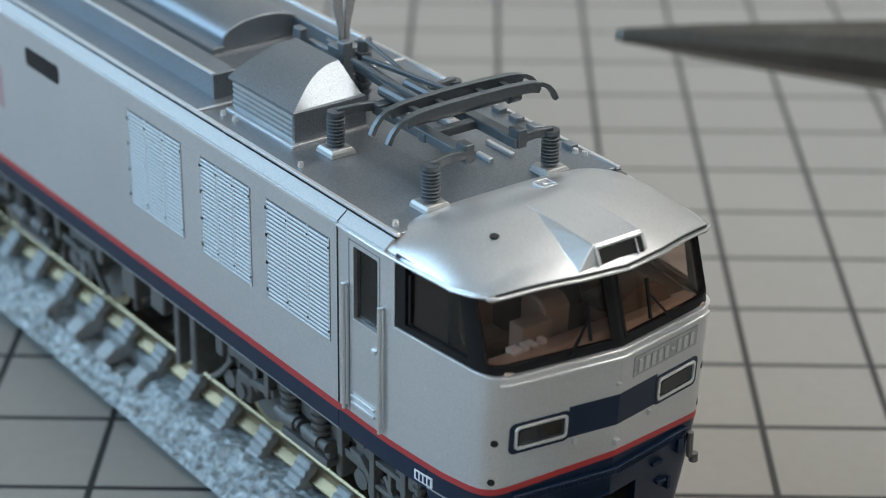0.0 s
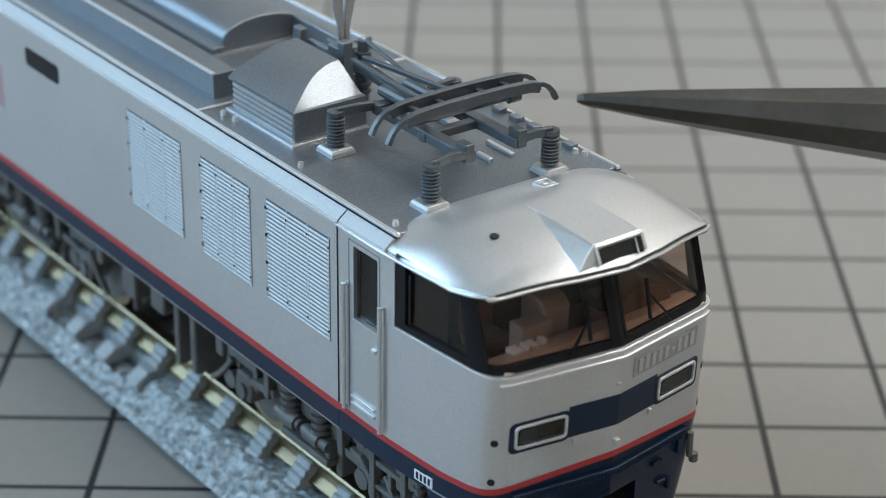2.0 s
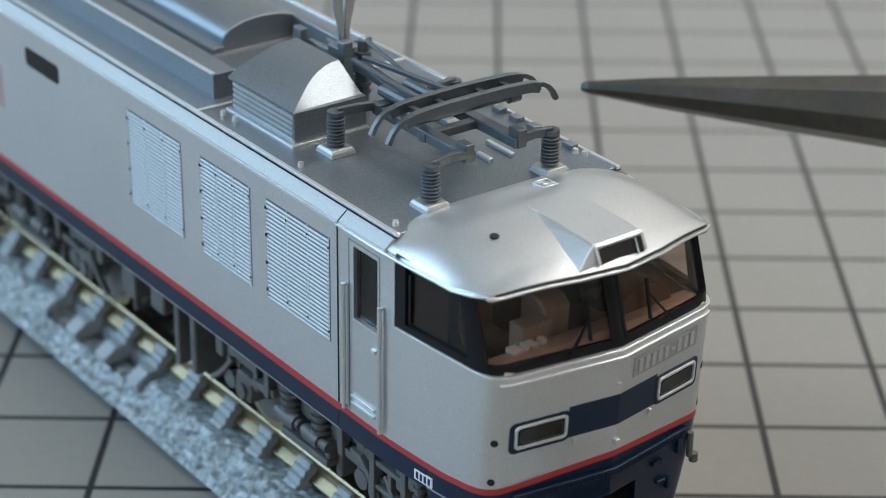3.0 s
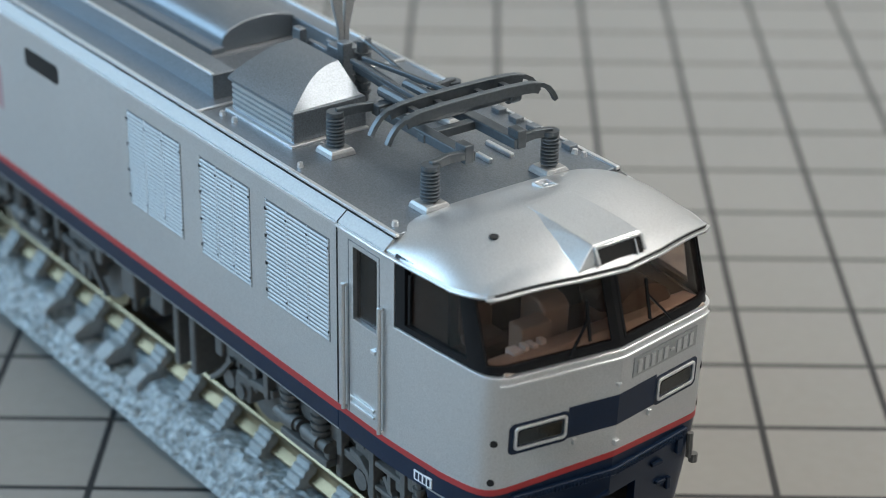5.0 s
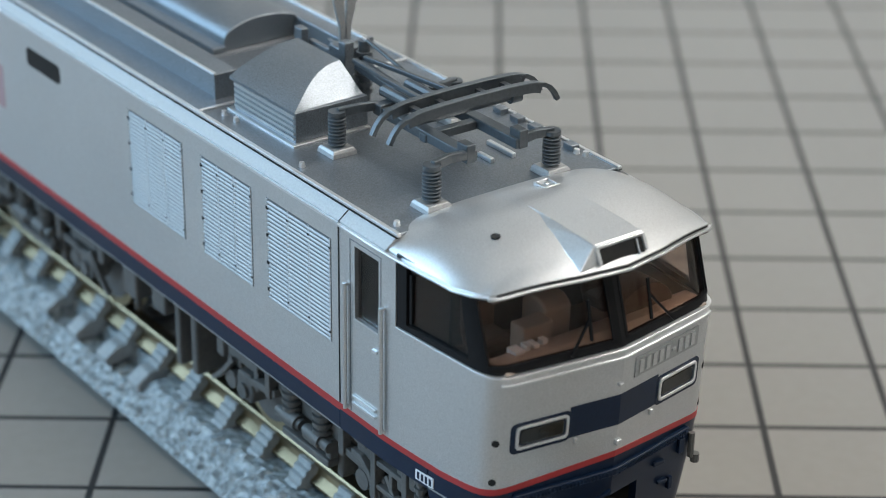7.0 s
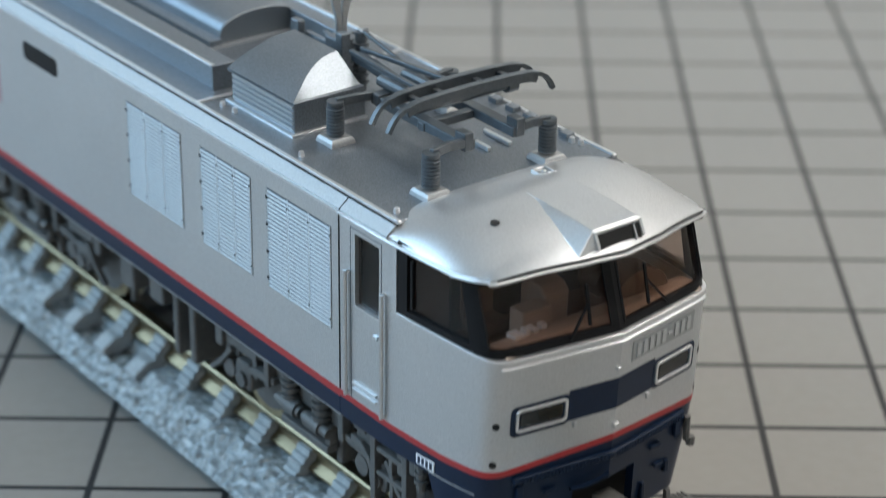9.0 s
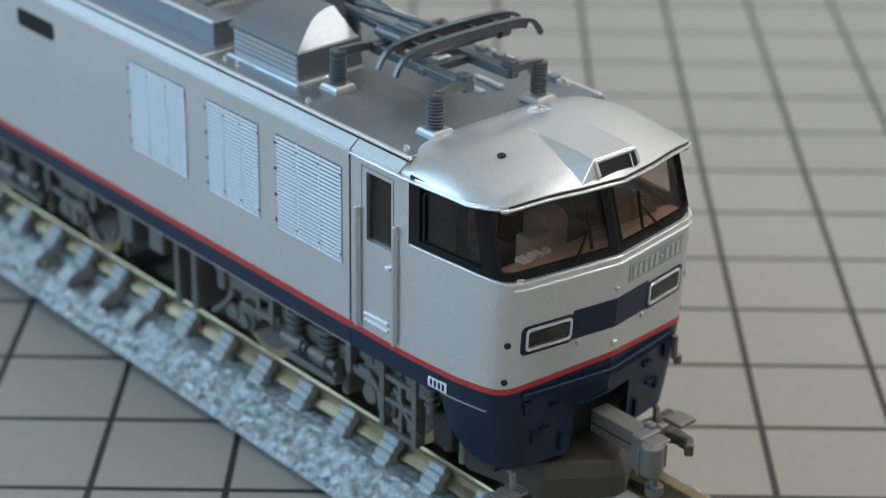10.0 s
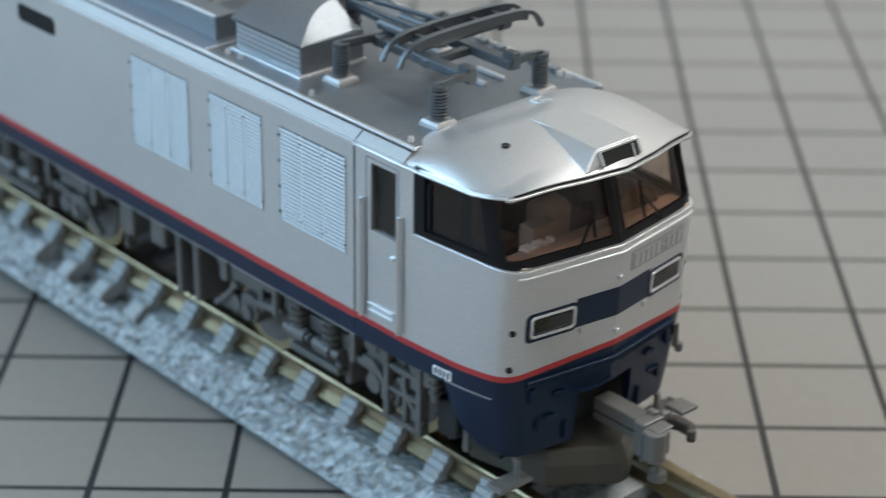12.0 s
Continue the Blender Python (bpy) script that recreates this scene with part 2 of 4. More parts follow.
def track():
    t = thing("model_railway_track", "straight model railway track on grey ballast base", "railway track")
    rnd = random.Random(4)
    xs = [TX0 + 0.45 * i for i in range(int((TX1 - TX0) / 0.45) + 1)]
    path = [(-9.65, BED), (-9.45, BED + 0.3), (-8.35, 0.85), (-8.0, 1.1), (-7.4, 1.2), (-6.6, 1.1), (-6.2, 0.9), (-5.9, 0.9), (-5.6, 0.9), (-5.3, 0.2), (0.0, 0.1)]
    run = [0.0]
    for (ya, za), (yb, zb) in zip(path, path[1:]):
        run.append(run[-1] + math.hypot(yb - ya, zb - za))
    count = int(run[-1] / 0.4)
    prof = [(float(np.interp(run[-1] * i / count, run, [p[0] for p in path])), float(np.interp(run[-1] * i / count, run, [p[1] for p in path]))) for i in range(count)]
    prof = prof + [(-y, z) for y, z in reversed(prof)]
    bm = bmesh.new()
    grid_v = []
    for x in xs:
        row = []
        for y, z in prof:
            k = 0.0 if abs(y) > 9.6 else (0.2 if x > -95 else 0.1)
            slope = abs(y) > 7.4
            lump = noise.noise(Vector((x * 1.5, y * 1.5 + z, 3.0))) * 0.16 + rnd.uniform(-k, k) * 0.8 * (0.8 if slope else 0.5)
            out = (lump * 1.1 if slope else rnd.uniform(-0.12, 0.12)) * (k > 0) * (1 if y > 0 else -1)
            # deep gaps between the ties beside the joint of the track
            z -= 1.3 if -61 < x < -45.5 and 6.0 < abs(y) < 8.5 else 0.0
            row.append(bm.verts.new((x + rnd.uniform(-0.14, 0.14), y + out, z + lump * (k > 0))))
        grid_v.append(row)
    for a, b in zip(grid_v, grid_v[1:]):
        for i in range(len(prof) - 1):
            bm.faces.new((a[i], b[i], b[i + 1], a[i + 1]))
    box(bm, TX0, TX1, -9.6, 9.6, BED - 0.06, BED + 0.1)
    base = part("ballast_base", bm, BALLAST, t, "rough blue-grey moulded ballast shoulder")
    # ties: one grey tie every 5.1 mm, with chairs and stepped ends
    bmt = bmesh.new()
    half = [(0.0, 1.3), (4.2, 1.3), (5.3, 1.45), (6.8, 1.45), (7.1, 1.35), (7.3, 1.0), (7.4, 0.1)]
    outline = [(-y, z) for y, z in reversed(half)] + half[1:]
    prism(bmt, outline, "x", -0.8, 0.8)
    first = part("tie", bmt, TIE, t, "grey plastic tie sunk in the ballast", bevel=0.1)
    x = -11.0 + 5.1 * 5
    places = []
    while x > TX0 + 2:
        places.append(x)
        x -= 5.1
    first.location = (places[0] * MM, 0, 0)
    for p in places[1:]:
        o = first.copy()
        scene.collection.objects.link(o)
        o.location = (p * MM, 0, 0)
    bme = bmesh.new()
    for side in (-1, 1):
        prism(bme, [(side * 7.0, 0.0), (side * 7.0, 1.5), (side * 7.6, 1.4), (side * 8.7, 0.7), (side * 8.7, 0.0)], "x", -0.85, 0.85)
    old = part("tie_end", bme, TIE, t, "grey tie end between deep gaps", bevel=0.1)
    far = [p for p in places if -63 < p < -44]
    old.location = (far[0] * MM, 0, 0)
    for p in far[1:]:
        o = old.copy()
        scene.collection.objects.link(o)
        o.location = (p * MM, 0, 0)
    # rails
    for s in (-1, 1):
        bmr = bmesh.new()
        sec = [(4.0, 1.3), (6.0, 1.3), (6.0, 1.5), (5.35, 1.95), (5.2, 2.5), (5.58, 2.7), (5.58, RT - 0.12), (5.46, RT), (4.55, RT), (4.47, RT - 0.1), (4.47, 2.7), (4.8, 2.5), (4.6, 1.95), (4.0, 1.5)]
        prism(bmr, [(s * y, z) for y, z in sec], "x", TX0, TX1 - 0.3)
        part("rail", bmr, RAIL, t, "yellowish nickel silver rail")
    # stepped chairs that clasp the rail on each tie
    for s in (-1, 1):
        bms = bmesh.new()
        steps = [(5.2, 1.4), (5.2, 2.6), (5.55, 2.85), (5.9, 2.85), (6.0, 2.4), (6.3, 2.35), (6.4, 1.95), (6.75, 1.9), (6.85, 1.3)]
        prism(bms, [(s * y, z) for y, z in steps], "x", -0.82, 0.82)
        plate = part("rail_chair", bms, TIE, t, bevel=0.08)
        plate.location = (places[0] * MM, 0, 0)
        for p in places[1:]:
            o = plate.copy()
            scene.collection.objects.link(o)
            o.location = (p * MM, 0, 0)
    return t


TRACK = track()

# ---------------------------------------------------------------- locomotive
LOCO = thing("model_electric_locomotive", "silver model electric locomotive with red and navy stripes", "model locomotive", base=(0, 0, RT))
XR = -121.0
OUT = [(0.34, 0.0), (-0.12, -3.0), (-0.58, -6.0), (-0.83, -7.5), (-0.97, -7.98), (-1.2, -8.38), (-1.53, -8.68), (-1.95, -8.88), (-2.5, -9.01), (-3.2, -9.1), (-5.0, -9.25),
       (-8.0, -9.5), (-10.5, -9.67), (-11.5, -9.7), (-16.0, -9.7), (-40.0, -9.7)]
ARC = [0.0]
for (ax_, ay_), (bx_, by_) in zip(OUT, OUT[1:]):
    ARC.append(ARC[-1] + math.hypot(bx_ - ax_, by_ - ay_))


def arc_of_x(x):
    """Arc length from the nose's middle to the place x on the side."""
    return float(np.interp(-x, [-p[0] for p in OUT], ARC))


def wall_point(a, z, side, off=0.0, inset=0.0):
    """A point of the cab's outer wall: arc length a from the nose's middle, height z, side -1 (towards us) or 1, pushed out by off."""
    x, y = float(np.interp(a, ARC, [p[0] for p in OUT])), float(np.interp(a, ARC, [p[1] for p in OUT]))
    e = 0.15
    x2, y2 = float(np.interp(a + e, ARC, [p[0] for p in OUT])), float(np.interp(a + e, ARC, [p[1] for p in OUT]))
    x1, y1 = float(np.interp(max(a - e, 0), ARC, [p[0] for p in OUT])), float(np.interp(max(a - e, 0), ARC, [p[1] for p in OUT]))
    t = Vector((x2 - x1, y2 - y1)).normalized()
    n = Vector((-t.y, t.x))
    if n.dot(Vector((x + 8, y))) < 0:
        n = -n
    w = min(max((x + 6.0) / 4.5, 0), 1)
    w = w * w * (3 - 2 * w)
    lean = 0.056 * (z - 21.5) if z < 22.03 else -0.18 - (z - 22.03) * 0.33
    if z < 13.0:
        lean = 0.056 * (13.0 - 21.5) - (13.0 - z) * 0.06
    x, y = x + n.x * off + lean * w, (y + n.y * off) * (1 - max(13.0 - z, 0) * 0.02 * w)
    if a < 0.02:
        y = 0.0
    return Vector((x, y if side < 0 else -y, z))


def shell(bm, a0, a1, z0, z1, side, th=0.4, off=0.0, nz=1, step=0.45):
    """A curved panel of the cab wall with thickness th; z0 and z1 may be functions of the arc length."""
    n = max(1, int(math.ceil((a1 - a0) / step)))
    f0 = z0 if callable(z0) else (lambda a: z0)
    f1 = z1 if callable(z1) else (lambda a: z1)
    rows = []
    for i in range(n + 1):
        a = a0 + (a1 - a0) * i / n
        zs = [f0(a) + (f1(a) - f0(a)) * k / nz for k in range(nz + 1)]
        rows.append([wall_point(a, z, side, off) for z in zs] + [wall_point(a, z, side, off - th) for z in reversed(zs)])
    rings(bm, rows)


def both(a0, a1, z0, z1, **kw):
    bm = bmesh.new()
    for s in (-1, 1):
        shell(bm, a0, a1, z0, z1, s, **kw)
    bmesh.ops.remove_doubles(bm, verts=bm.verts, dist=0.002)
    return bm


A16 = arc_of_x(-16.0)


def red_top(a):
    return 13.75 + 0.95 * min(max((13.0 - a) / 13.0, 0), 1)


def red_bottom(a):
    return red_top(a) - 0.44


def cab_shell():
    """The cab's lower wall, left open at the door windows."""
    bm = both(0, A16, red_top, 20.7, th=0.5, nz=3)
    for s in (-1, 1):
        shell(bm, 0, arc_of_x(-11.65), 20.7, 21.85, s, th=0.5)
        shell(bm, arc_of_x(-14.25), A16, 20.7, 21.85, s, th=0.5)
    return bm


def cab_body():
    body = part("cab_body", cab_shell(), SILVER, LOCO, "silver painted cab front and sides", smooth=True)
    # thin pressed line under the windows
    part("window_ledge", both(0, arc_of_x(-9.9), 21.85, 22.02, th=0.5, off=0.05), BRIGHT, LOCO, "bright ledge under the windows", bevel=0.05)
    part("nose_trim", both(0, 8.45, 21.36, 21.54, th=0.3, off=0.17), BRIGHT, LOCO, "bright trim line across the nose", bevel=0.07)
    part("red_stripe", both(0, A16, red_bottom, red_top, th=0.5, off=0.02), RED, LOCO, "red stripe above the navy skirt", smooth=True)
    # silver wall behind and around the side windows and doors
    aw, ad0, ad1 = arc_of_x(-9.95), arc_of_x(-11.65), arc_of_x(-14.25)
    for s in (-1, 1):
        bm = bmesh.new()
        shell(bm, aw, ad0, 21.85, 26.7, s, th=0.5)
        shell(bm, ad0, ad1, 25.75, 26.7, s, th=0.5)
        shell(bm, ad1, A16, 21.85, 26.7, s, th=0.5)
        shell(bm, 10.6, aw, 26.5, 26.7, s, th=0.5)
        part("cab_side_panel", bm, SILVER, LOCO, smooth=True)
        bm = bmesh.new()
        shell(bm, ad0, ad1, 20.72, 25.75, s, th=0.06, off=-0.28)
        part("door_window", bm, SIDEGLASS, LOCO, "dark smoky door window")
        bm = bmesh.new()
        shell(bm, ad0, ad1, 20.62, 20.74, s, th=0.3, off=0.04)
        part("door_window_sill", bm, BRIGHT, LOCO)
    for s in (-1, 1):
        # Dark backing stands in for the shade behind the door windows.
        part("door_shade_backing", B((-15.2, -11.0, *sorted((s * 8.3, s * 8.7)), 19.5, 26.5)), DARK, LOCO)
    return body


cab_body()


def windshield_band():
    """The black window band that wraps round the cab, with its panes."""
    aw = arc_of_x(-9.9)
    corner0, corner1 = arc_of_x(-1.7), arc_of_x(-3.1)
    low, high = 22.45, 26.35
    bm = both(0, aw, 22.04, low, th=0.45, off=-0.05)
    for s in (-1, 1):
        shell(bm, 0, aw, high, 26.95, s, th=0.45, off=-0.05)
        shell(bm, 0, 0.42, low, high, s, th=0.45, off=-0.02, nz=4)
        shell(bm, corner0, corner1, low, high, s, th=0.45, off=-0.05, nz=4)
        shell(bm, arc_of_x(-9.0), aw, low, high, s, th=0.45, off=-0.05)
    bmesh.ops.remove_doubles(bm, verts=bm.verts, dist=0.002)
    band = part("window_frame", bm, BLACK, LOCO, "black frame wrapping round the cab windows", smooth=True)
    for s in (-1, 1):
        bm = bmesh.new()
        shell(bm, 0.42, corner0, low, high, s, th=0.08, off=-0.25, nz=4, step=1.5)
        part("windshield_pane", bm, WINDSHIELD, band, "brown tinted windshield pane", smooth=True)
        bm = bmesh.new()
        shell(bm, corner1, arc_of_x(-9.0), low, high, s, th=0.08, off=-0.25, nz=2, step=1.5)
        part("side_pane", bm, SIDEGLASS, band, "smoky grey side window pane", smooth=True)
        bm = bmesh.new()
        shell(bm, arc_of_x(-8.55), arc_of_x(-8.75), low + 0.2, high - 0.4, s, th=0.2, off=-0.1)
        part("sliding_bar", bm, BLACK, band)
        # raised gasket round the windshield
        bm = bmesh.new()
        shell(bm, 0.42, 0.6, low, high, s, th=0.15, off=0.03, nz=4)
        shell(bm, 0.42, corner0, low - 0.0, low + 0.12, s, th=0.15, off=0.03)
        shell(bm, corner0 - 0.15, corner0, low, high, s, th=0.15, off=0.03, nz=4)
        part("gasket", bm, BLACK, band, smooth=True)


windshield_band()


def cab_inside():
    part("cab_floor", B((-9.4, -1.6, -8.6, 8.6, 19.4, 19.8)), CABWALL, LOCO)
    part("cab_rear_wall", B((-9.8, -9.3, -9.0, 9.0, 19.4, 27.0)), CABWALL, LOCO, "brown lining behind the cab seats")
    bm = bmesh.new()
    prism(bm, [(-3.9, 19.6), (-1.25, 19.6), (-1.0, 22.1), (-1.7, 22.35), (-3.0, 22.25), (-3.9, 21.6)], "y", -8.0, 8.0)
    desk = part("driving_desk", bm, DESK, LOCO, "beige driving desk behind the windshield", bevel=0.15)
    part("console", B((-3.2, -2.3, -6.3, -5.6, 22.2, 22.5), (-3.0, -2.4, -5.4, -5.1, 22.2, 22.65), (-3.2, -2.4, -4.8, -4.4, 22.2, 22.5), (-3.0, -2.5, -4.1, -3.7, 22.2, 22.6)), FRAMEW, desk, "small pale controls")
    bm = bmesh.new()
    prism(bm, [(-6.5, 19.6), (-4.2, 19.6), (-4.0, 23.4), (-4.6, 23.9), (-5.6, 24.0), (-6.5, 23.4)], "y", -2.6, -0.6)
    part("equipment_box", bm, DESK, LOCO, "beige equipment box in the cab", bevel=0.2)
    part("cab_ceiling", B((-9.3, -1.9, -8.4, 8.4, 26.55, 26.7)), CABWALL, LOCO)
    part("document_box", B((-4.6, -3.2, -5.0, -2.7, 21.5, 23.3)), DESK, LOCO, bevel=0.15)
    for y in (-5.4, 4.2):
        part("seat", B((-7.4, -5.2, y - 1.2, y + 1.2, 21.0, 21.9)), CABWALL, LOCO, bevel=0.3)
        part("seat_back", B((-7.6, -7.0, y - 1.2, y + 1.2, 21.5, 25.2)), CABWALL, LOCO, bevel=0.25)
    bm = bmesh.new()
    prism(bm, [(4.2 + 2.2 * math.cos(math.pi * i / 10), 22.2 + 1.7 * math.sin(math.pi * i / 10)) for i in range(11)], "x", -4.6, -2.6)
    part("instrument_hood", bm, CABWALL, LOCO, "dark rounded instrument hood", smooth=True)


cab_inside()


def rounded(a0, a1, z0, z1, r, n=5):
    """A rounded rectangle of arc lengths and heights."""
    return [(ca + r * math.cos(radians(t0 + k * 90 / n)), cz + r * math.sin(radians(t0 + k * 90 / n)))
            for ca, cz, t0 in ((a1 - r, z1 - r, 0), (a0 + r, z1 - r, 90), (a0 + r, z0 + r, 180), (a1 - r, z0 + r, 270)) for k in range(n + 1)]


def wall_plate(bm, pts, side, off, th):
    """A raised plate of that outline on the cab's wall."""
    rings(bm, [[wall_point(a, z, side, off - th) for a, z in pts], [wall_point(a, z, side, off) for a, z in pts]])


def wall_frame(bm, outer, inner, side, off, th):
    """A raised frame between two outlines of equal length on the cab's wall."""
    loops = [[wall_point(a, z, side, o) for a, z in pts] for pts, o in ((outer, off - th), (outer, off), (inner, off), (inner, off - th))]
    rings(bm, loops + [loops[0]], caps=False)
    bmesh.ops.remove_doubles(bm, verts=bm.verts, dist=0.0005)


def nose_details():
    for s in (-1, 1):
        lamp_a0, lamp_a1 = 3.55, 7.65
        bm = bmesh.new()
        wall_plate(bm, rounded(lamp_a0 - 0.1, lamp_a1, 16.45, 18.62, 0.4), s, 0.05, 0.3)
        lamp = part("headlamp", bm, NAVY, LOCO, "rectangular headlamp in a dark surround", bevel=0.03)
        bm = bmesh.new()
        a0, a1 = lamp_a0 + 0.1, lamp_a1 - 0.32
        wall_frame(bm, rounded(a0, a1, 16.75, 18.42, 0.32), rounded(a0 + 0.2, a1 - 0.2, 16.95, 18.22, 0.2), s, 0.17, 0.2)
        part("lamp_rim", bm, BRIGHT, lamp, "bright silver rim", bevel=0.04)
        bm = bmesh.new()
        wall_plate(bm, rounded(a0 + 0.32, a1 - 0.32, 17.07, 18.1, 0.25), s, 0.11, 0.15)
        part("lens", bm, LAMPGLASS, lamp, "dark glassy lens", bevel=0.06)
        for a, z in ((8.55, 17.4), (8.6, 14.6)):
            c = wall_point(a, z, s)
            d = (wall_point(a, z, s, 1.0) - c).normalized()
            bm = bmesh.new()
            cyl(bm, c - d * 0.3, c + d * 0.02, 0.24)
            part("grab_hole", bm, DARK, LOCO, "small black round hole")
        c = wall_point(3.07, 16.3, s)
        part("small_hook", B((c.x - 0.1, c.x + 0.22, c.y - 0.13, c.y + 0.13, c.z - 0.22, c.z + 0.2)), SILVER, LOCO, bevel=0.05)
    part("nose_band", both(0, 3.56, 16.6, 18.8, th=0.2, off=0.03), NAVY, LOCO, "navy band joining the headlamps", smooth=True)
    part("middle_hook", B((-0.15, 0.3, -0.2, 0.2, 15.2, 15.6)), SILVER, LOCO, bevel=0.06)
    c = wall_point(0.05, 19.9, -1)
    part("side_hook", B((c.x - 0.1, c.x + 0.25, -0.35, -0.05, 19.5, 19.75)), SILVER, LOCO, bevel=0.05)
    # raised plate with bars in place of its characters
    bm = bmesh.new()
    shell(bm, 1.1, 7.2, 19.55, 20.95, 1, th=0.2, off=0.06)
    plate = part("name_plate", bm, LOUVRE, LOCO, "raised silver plate with small relief bars", smooth=True)
    for i in range(9):
        a = 1.45 + i * 0.62
        bm = bmesh.new()
        shell(bm, a, a + 0.36, 19.8 if i != 5 else 20.15, 20.7 if i != 5 else 20.3, 1, th=0.1, off=0.15)
        part("relief_bar", bm, SILVER, plate)
    # wipers
    for y0, y1, yb in ((-3.6, -1.9, -2.0), (4.6, 2.9, 2.8)):
        def onglass(y, z):
            p = wall_point(abs(y) * 1.012, z, -1 if y < 0 else 1, 0.12)
            return p
        bm = bmesh.new()
        sweep(bm, [onglass(y0, 22.3), onglass(y1, 24.3)], 0.14, 0.14, up=(1, 0, 0))
        w = part("wiper_arm", bm, BLACK, LOCO, "thin black windshield wiper")
        bm = bmesh.new()
        sweep(bm, [onglass(yb - 0.1, 22.9), onglass(yb + 0.1, 25.3)], 0.18, 0.14, up=(1, 0, 0))
        part("blade", bm, BLACK, w)


nose_details()


# cab roof
def dome_z(x, y):
    q = min(abs(y) / 9.55, 1.0)
    zc = 2.22 * (1 - q ** 3.5) ** 0.9
    if x > -7.0:
        u = (x + 7.0) / (7.0 + edge_x(y))
        g = 1 - 0.64 * u ** 1.65
    else:
        u = (-7.0 - x) / 5.5
        g = 1 - 0.62 * u ** 2.0
    return 26.85 + zc * g


def edge_x(y):
    return float(np.interp(abs(y), [0, 3.2, 7.9, 8.25, 8.6, 8.85, 9.05, 9.25, 9.4, 9.55], [0.15, -0.35, -1.7, -1.84, -2.08, -2.36, -2.72, -3.25, -3.85, -4.6]))


EDGE_YS = [0, 0.9, 1.8, 3.2, 4.2, 5.4, 6.5, 7.3, 7.9, 8.25, 8.6, 8.85, 9.05, 9.25, 9.4, 9.55]


def half_width(x):
    """Half the body's width at x, of the roof over it."""
    return abs(float(np.interp(-x, [-p[0] for p in OUT], [p[1] for p in OUT]))) if x < -2.3 else 9.55


def cab_roof():
    ys = [-y for y in reversed(EDGE_YS)] + EDGE_YS[1:]
    n = 26
    bm = bmesh.new()
    top, bot = [], []
    for y in ys:
        xe = edge_x(y)
        x0 = -12.6
        row, row2 = [], []
        for i in range(n + 1):
            u = i / n
            x = x0 + (xe - x0) * u
            z = dome_z(x, y) if x > -12.6 else dome_z(-12.6, y)
            yy = y * min(1.0, (half_width(x) + 0.06) / 9.55)
            row.append(bm.verts.new((x, yy, z)))
            row2.append(bm.verts.new((x, yy, 26.72 if abs(y) > 8.0 else z - 0.35)))
        top.append(row)
        bot.append(row2)
    m = len(ys)
    for j in range(m - 1):
        for i in range(n):
            bm.faces.new((top[j][i], top[j][i + 1], top[j + 1][i + 1], top[j + 1][i]))
            bm.faces.new((bot[j][i], bot[j + 1][i], bot[j + 1][i + 1], bot[j][i + 1]))
        bm.faces.new((top[j][n], bot[j][n], bot[j + 1][n], top[j + 1][n]))
        bm.faces.new((top[j][0], top[j + 1][0], bot[j + 1][0], bot[j][0]))
    for i in range(n):
        bm.faces.new((top[0][i], bot[0][i], bot[0][i + 1], top[0][i + 1]))
        bm.faces.new((top[-1][i], top[-1][i + 1], bot[-1][i + 1], bot[-1][i]))
    roof = part("cab_roof", bm, SILVER, LOCO, "domed silver cab roof", smooth=True)
    # bright lip along the front edge and the gutters
    for s in (-1, 1):
        lip, groove = [], []
        for y in EDGE_YS:
            x = edge_x(y)
            yy = y * min(1.0, (half_width(x) + 0.06) / 9.55)
            out = min(max((y - 7.6) / 1.6, 0.0), 1.0)
            lip.append((x + 0.10 * (1 - out * 0.6), s * (yy + 0.08 * out), dome_z(x, y) - 0.30 + 0.12 * out))
            if y < 8.3:
                groove.append((x - 0.03, s * (yy - 0.02 * out), dome_z(x, y) - 0.14 + 0.08 * out))
        for x in (-6, -8, -10, -11.5, -13, -15.9):
            lip.append((x, s * (half_width(x) + 0.1), 26.66))
        bm = bmesh.new()
        sweep(bm, groove, 0.11, 0.12)
        part("lip_groove", bm, DARK, roof)
        bm = bmesh.new()
        sweep(bm, lip, 0.3, 0.17)
        part("roof_lip", bm, BRIGHT, roof, "bright rounded lip of the roof edge", smooth=True, bevel=0.05)
    # lamp hood on the roof
    bm = bmesh.new()
    tl, tr = -1.75, 1.95
    bl, br = -3.2, 3.3
    rows = []
    for x, zt, k in ((-7.3, 29.1, 0.0), (-5.0, 29.1, 0.45), (-2.5, 29.0, 0.8), (-0.92, 28.9, 1.0)):
        zl = dome_z(min(x, -0.5), tl + (bl - tl) * k) - 0.12
        rows.append([(x + 0.5 * k, tl + (bl - tl) * k, zl), (x, tl, zt), (x, tr, zt), (x + 0.2 * k, tr + 0.35 * k, zl)])
    rings(bm, rows)
    hood = part("lamp_hood", bm, SILVER, roof, "wedge-shaped silver roof lamp hood", bevel=0.1)
    # Solid dark plug paints the recess's shade.
    bm = bmesh.new()
    prism(bm, [(-1.3, 27.5), (-0.30, 27.55), (-0.78, 28.62), (-1.3, 28.62)], "y", -1.55, 1.8)
    part("lamp_recess", bm, DARK, hood, "lamp recess with its shade painted dark")
    bm = bmesh.new()
    for y in (-1.68, 1.9):
        sweep(bm, [(-0.38, y, 27.85), (-0.86, y, 28.75)], 0.22, 0.24, up=(0, 1, 0))
    sweep(bm, [(-0.86, -1.75, 28.74), (-0.86, 1.98, 28.74)], 0.24, 0.2)
    part("lamp_bezel", bm, SILVER, hood, bevel=0.05)
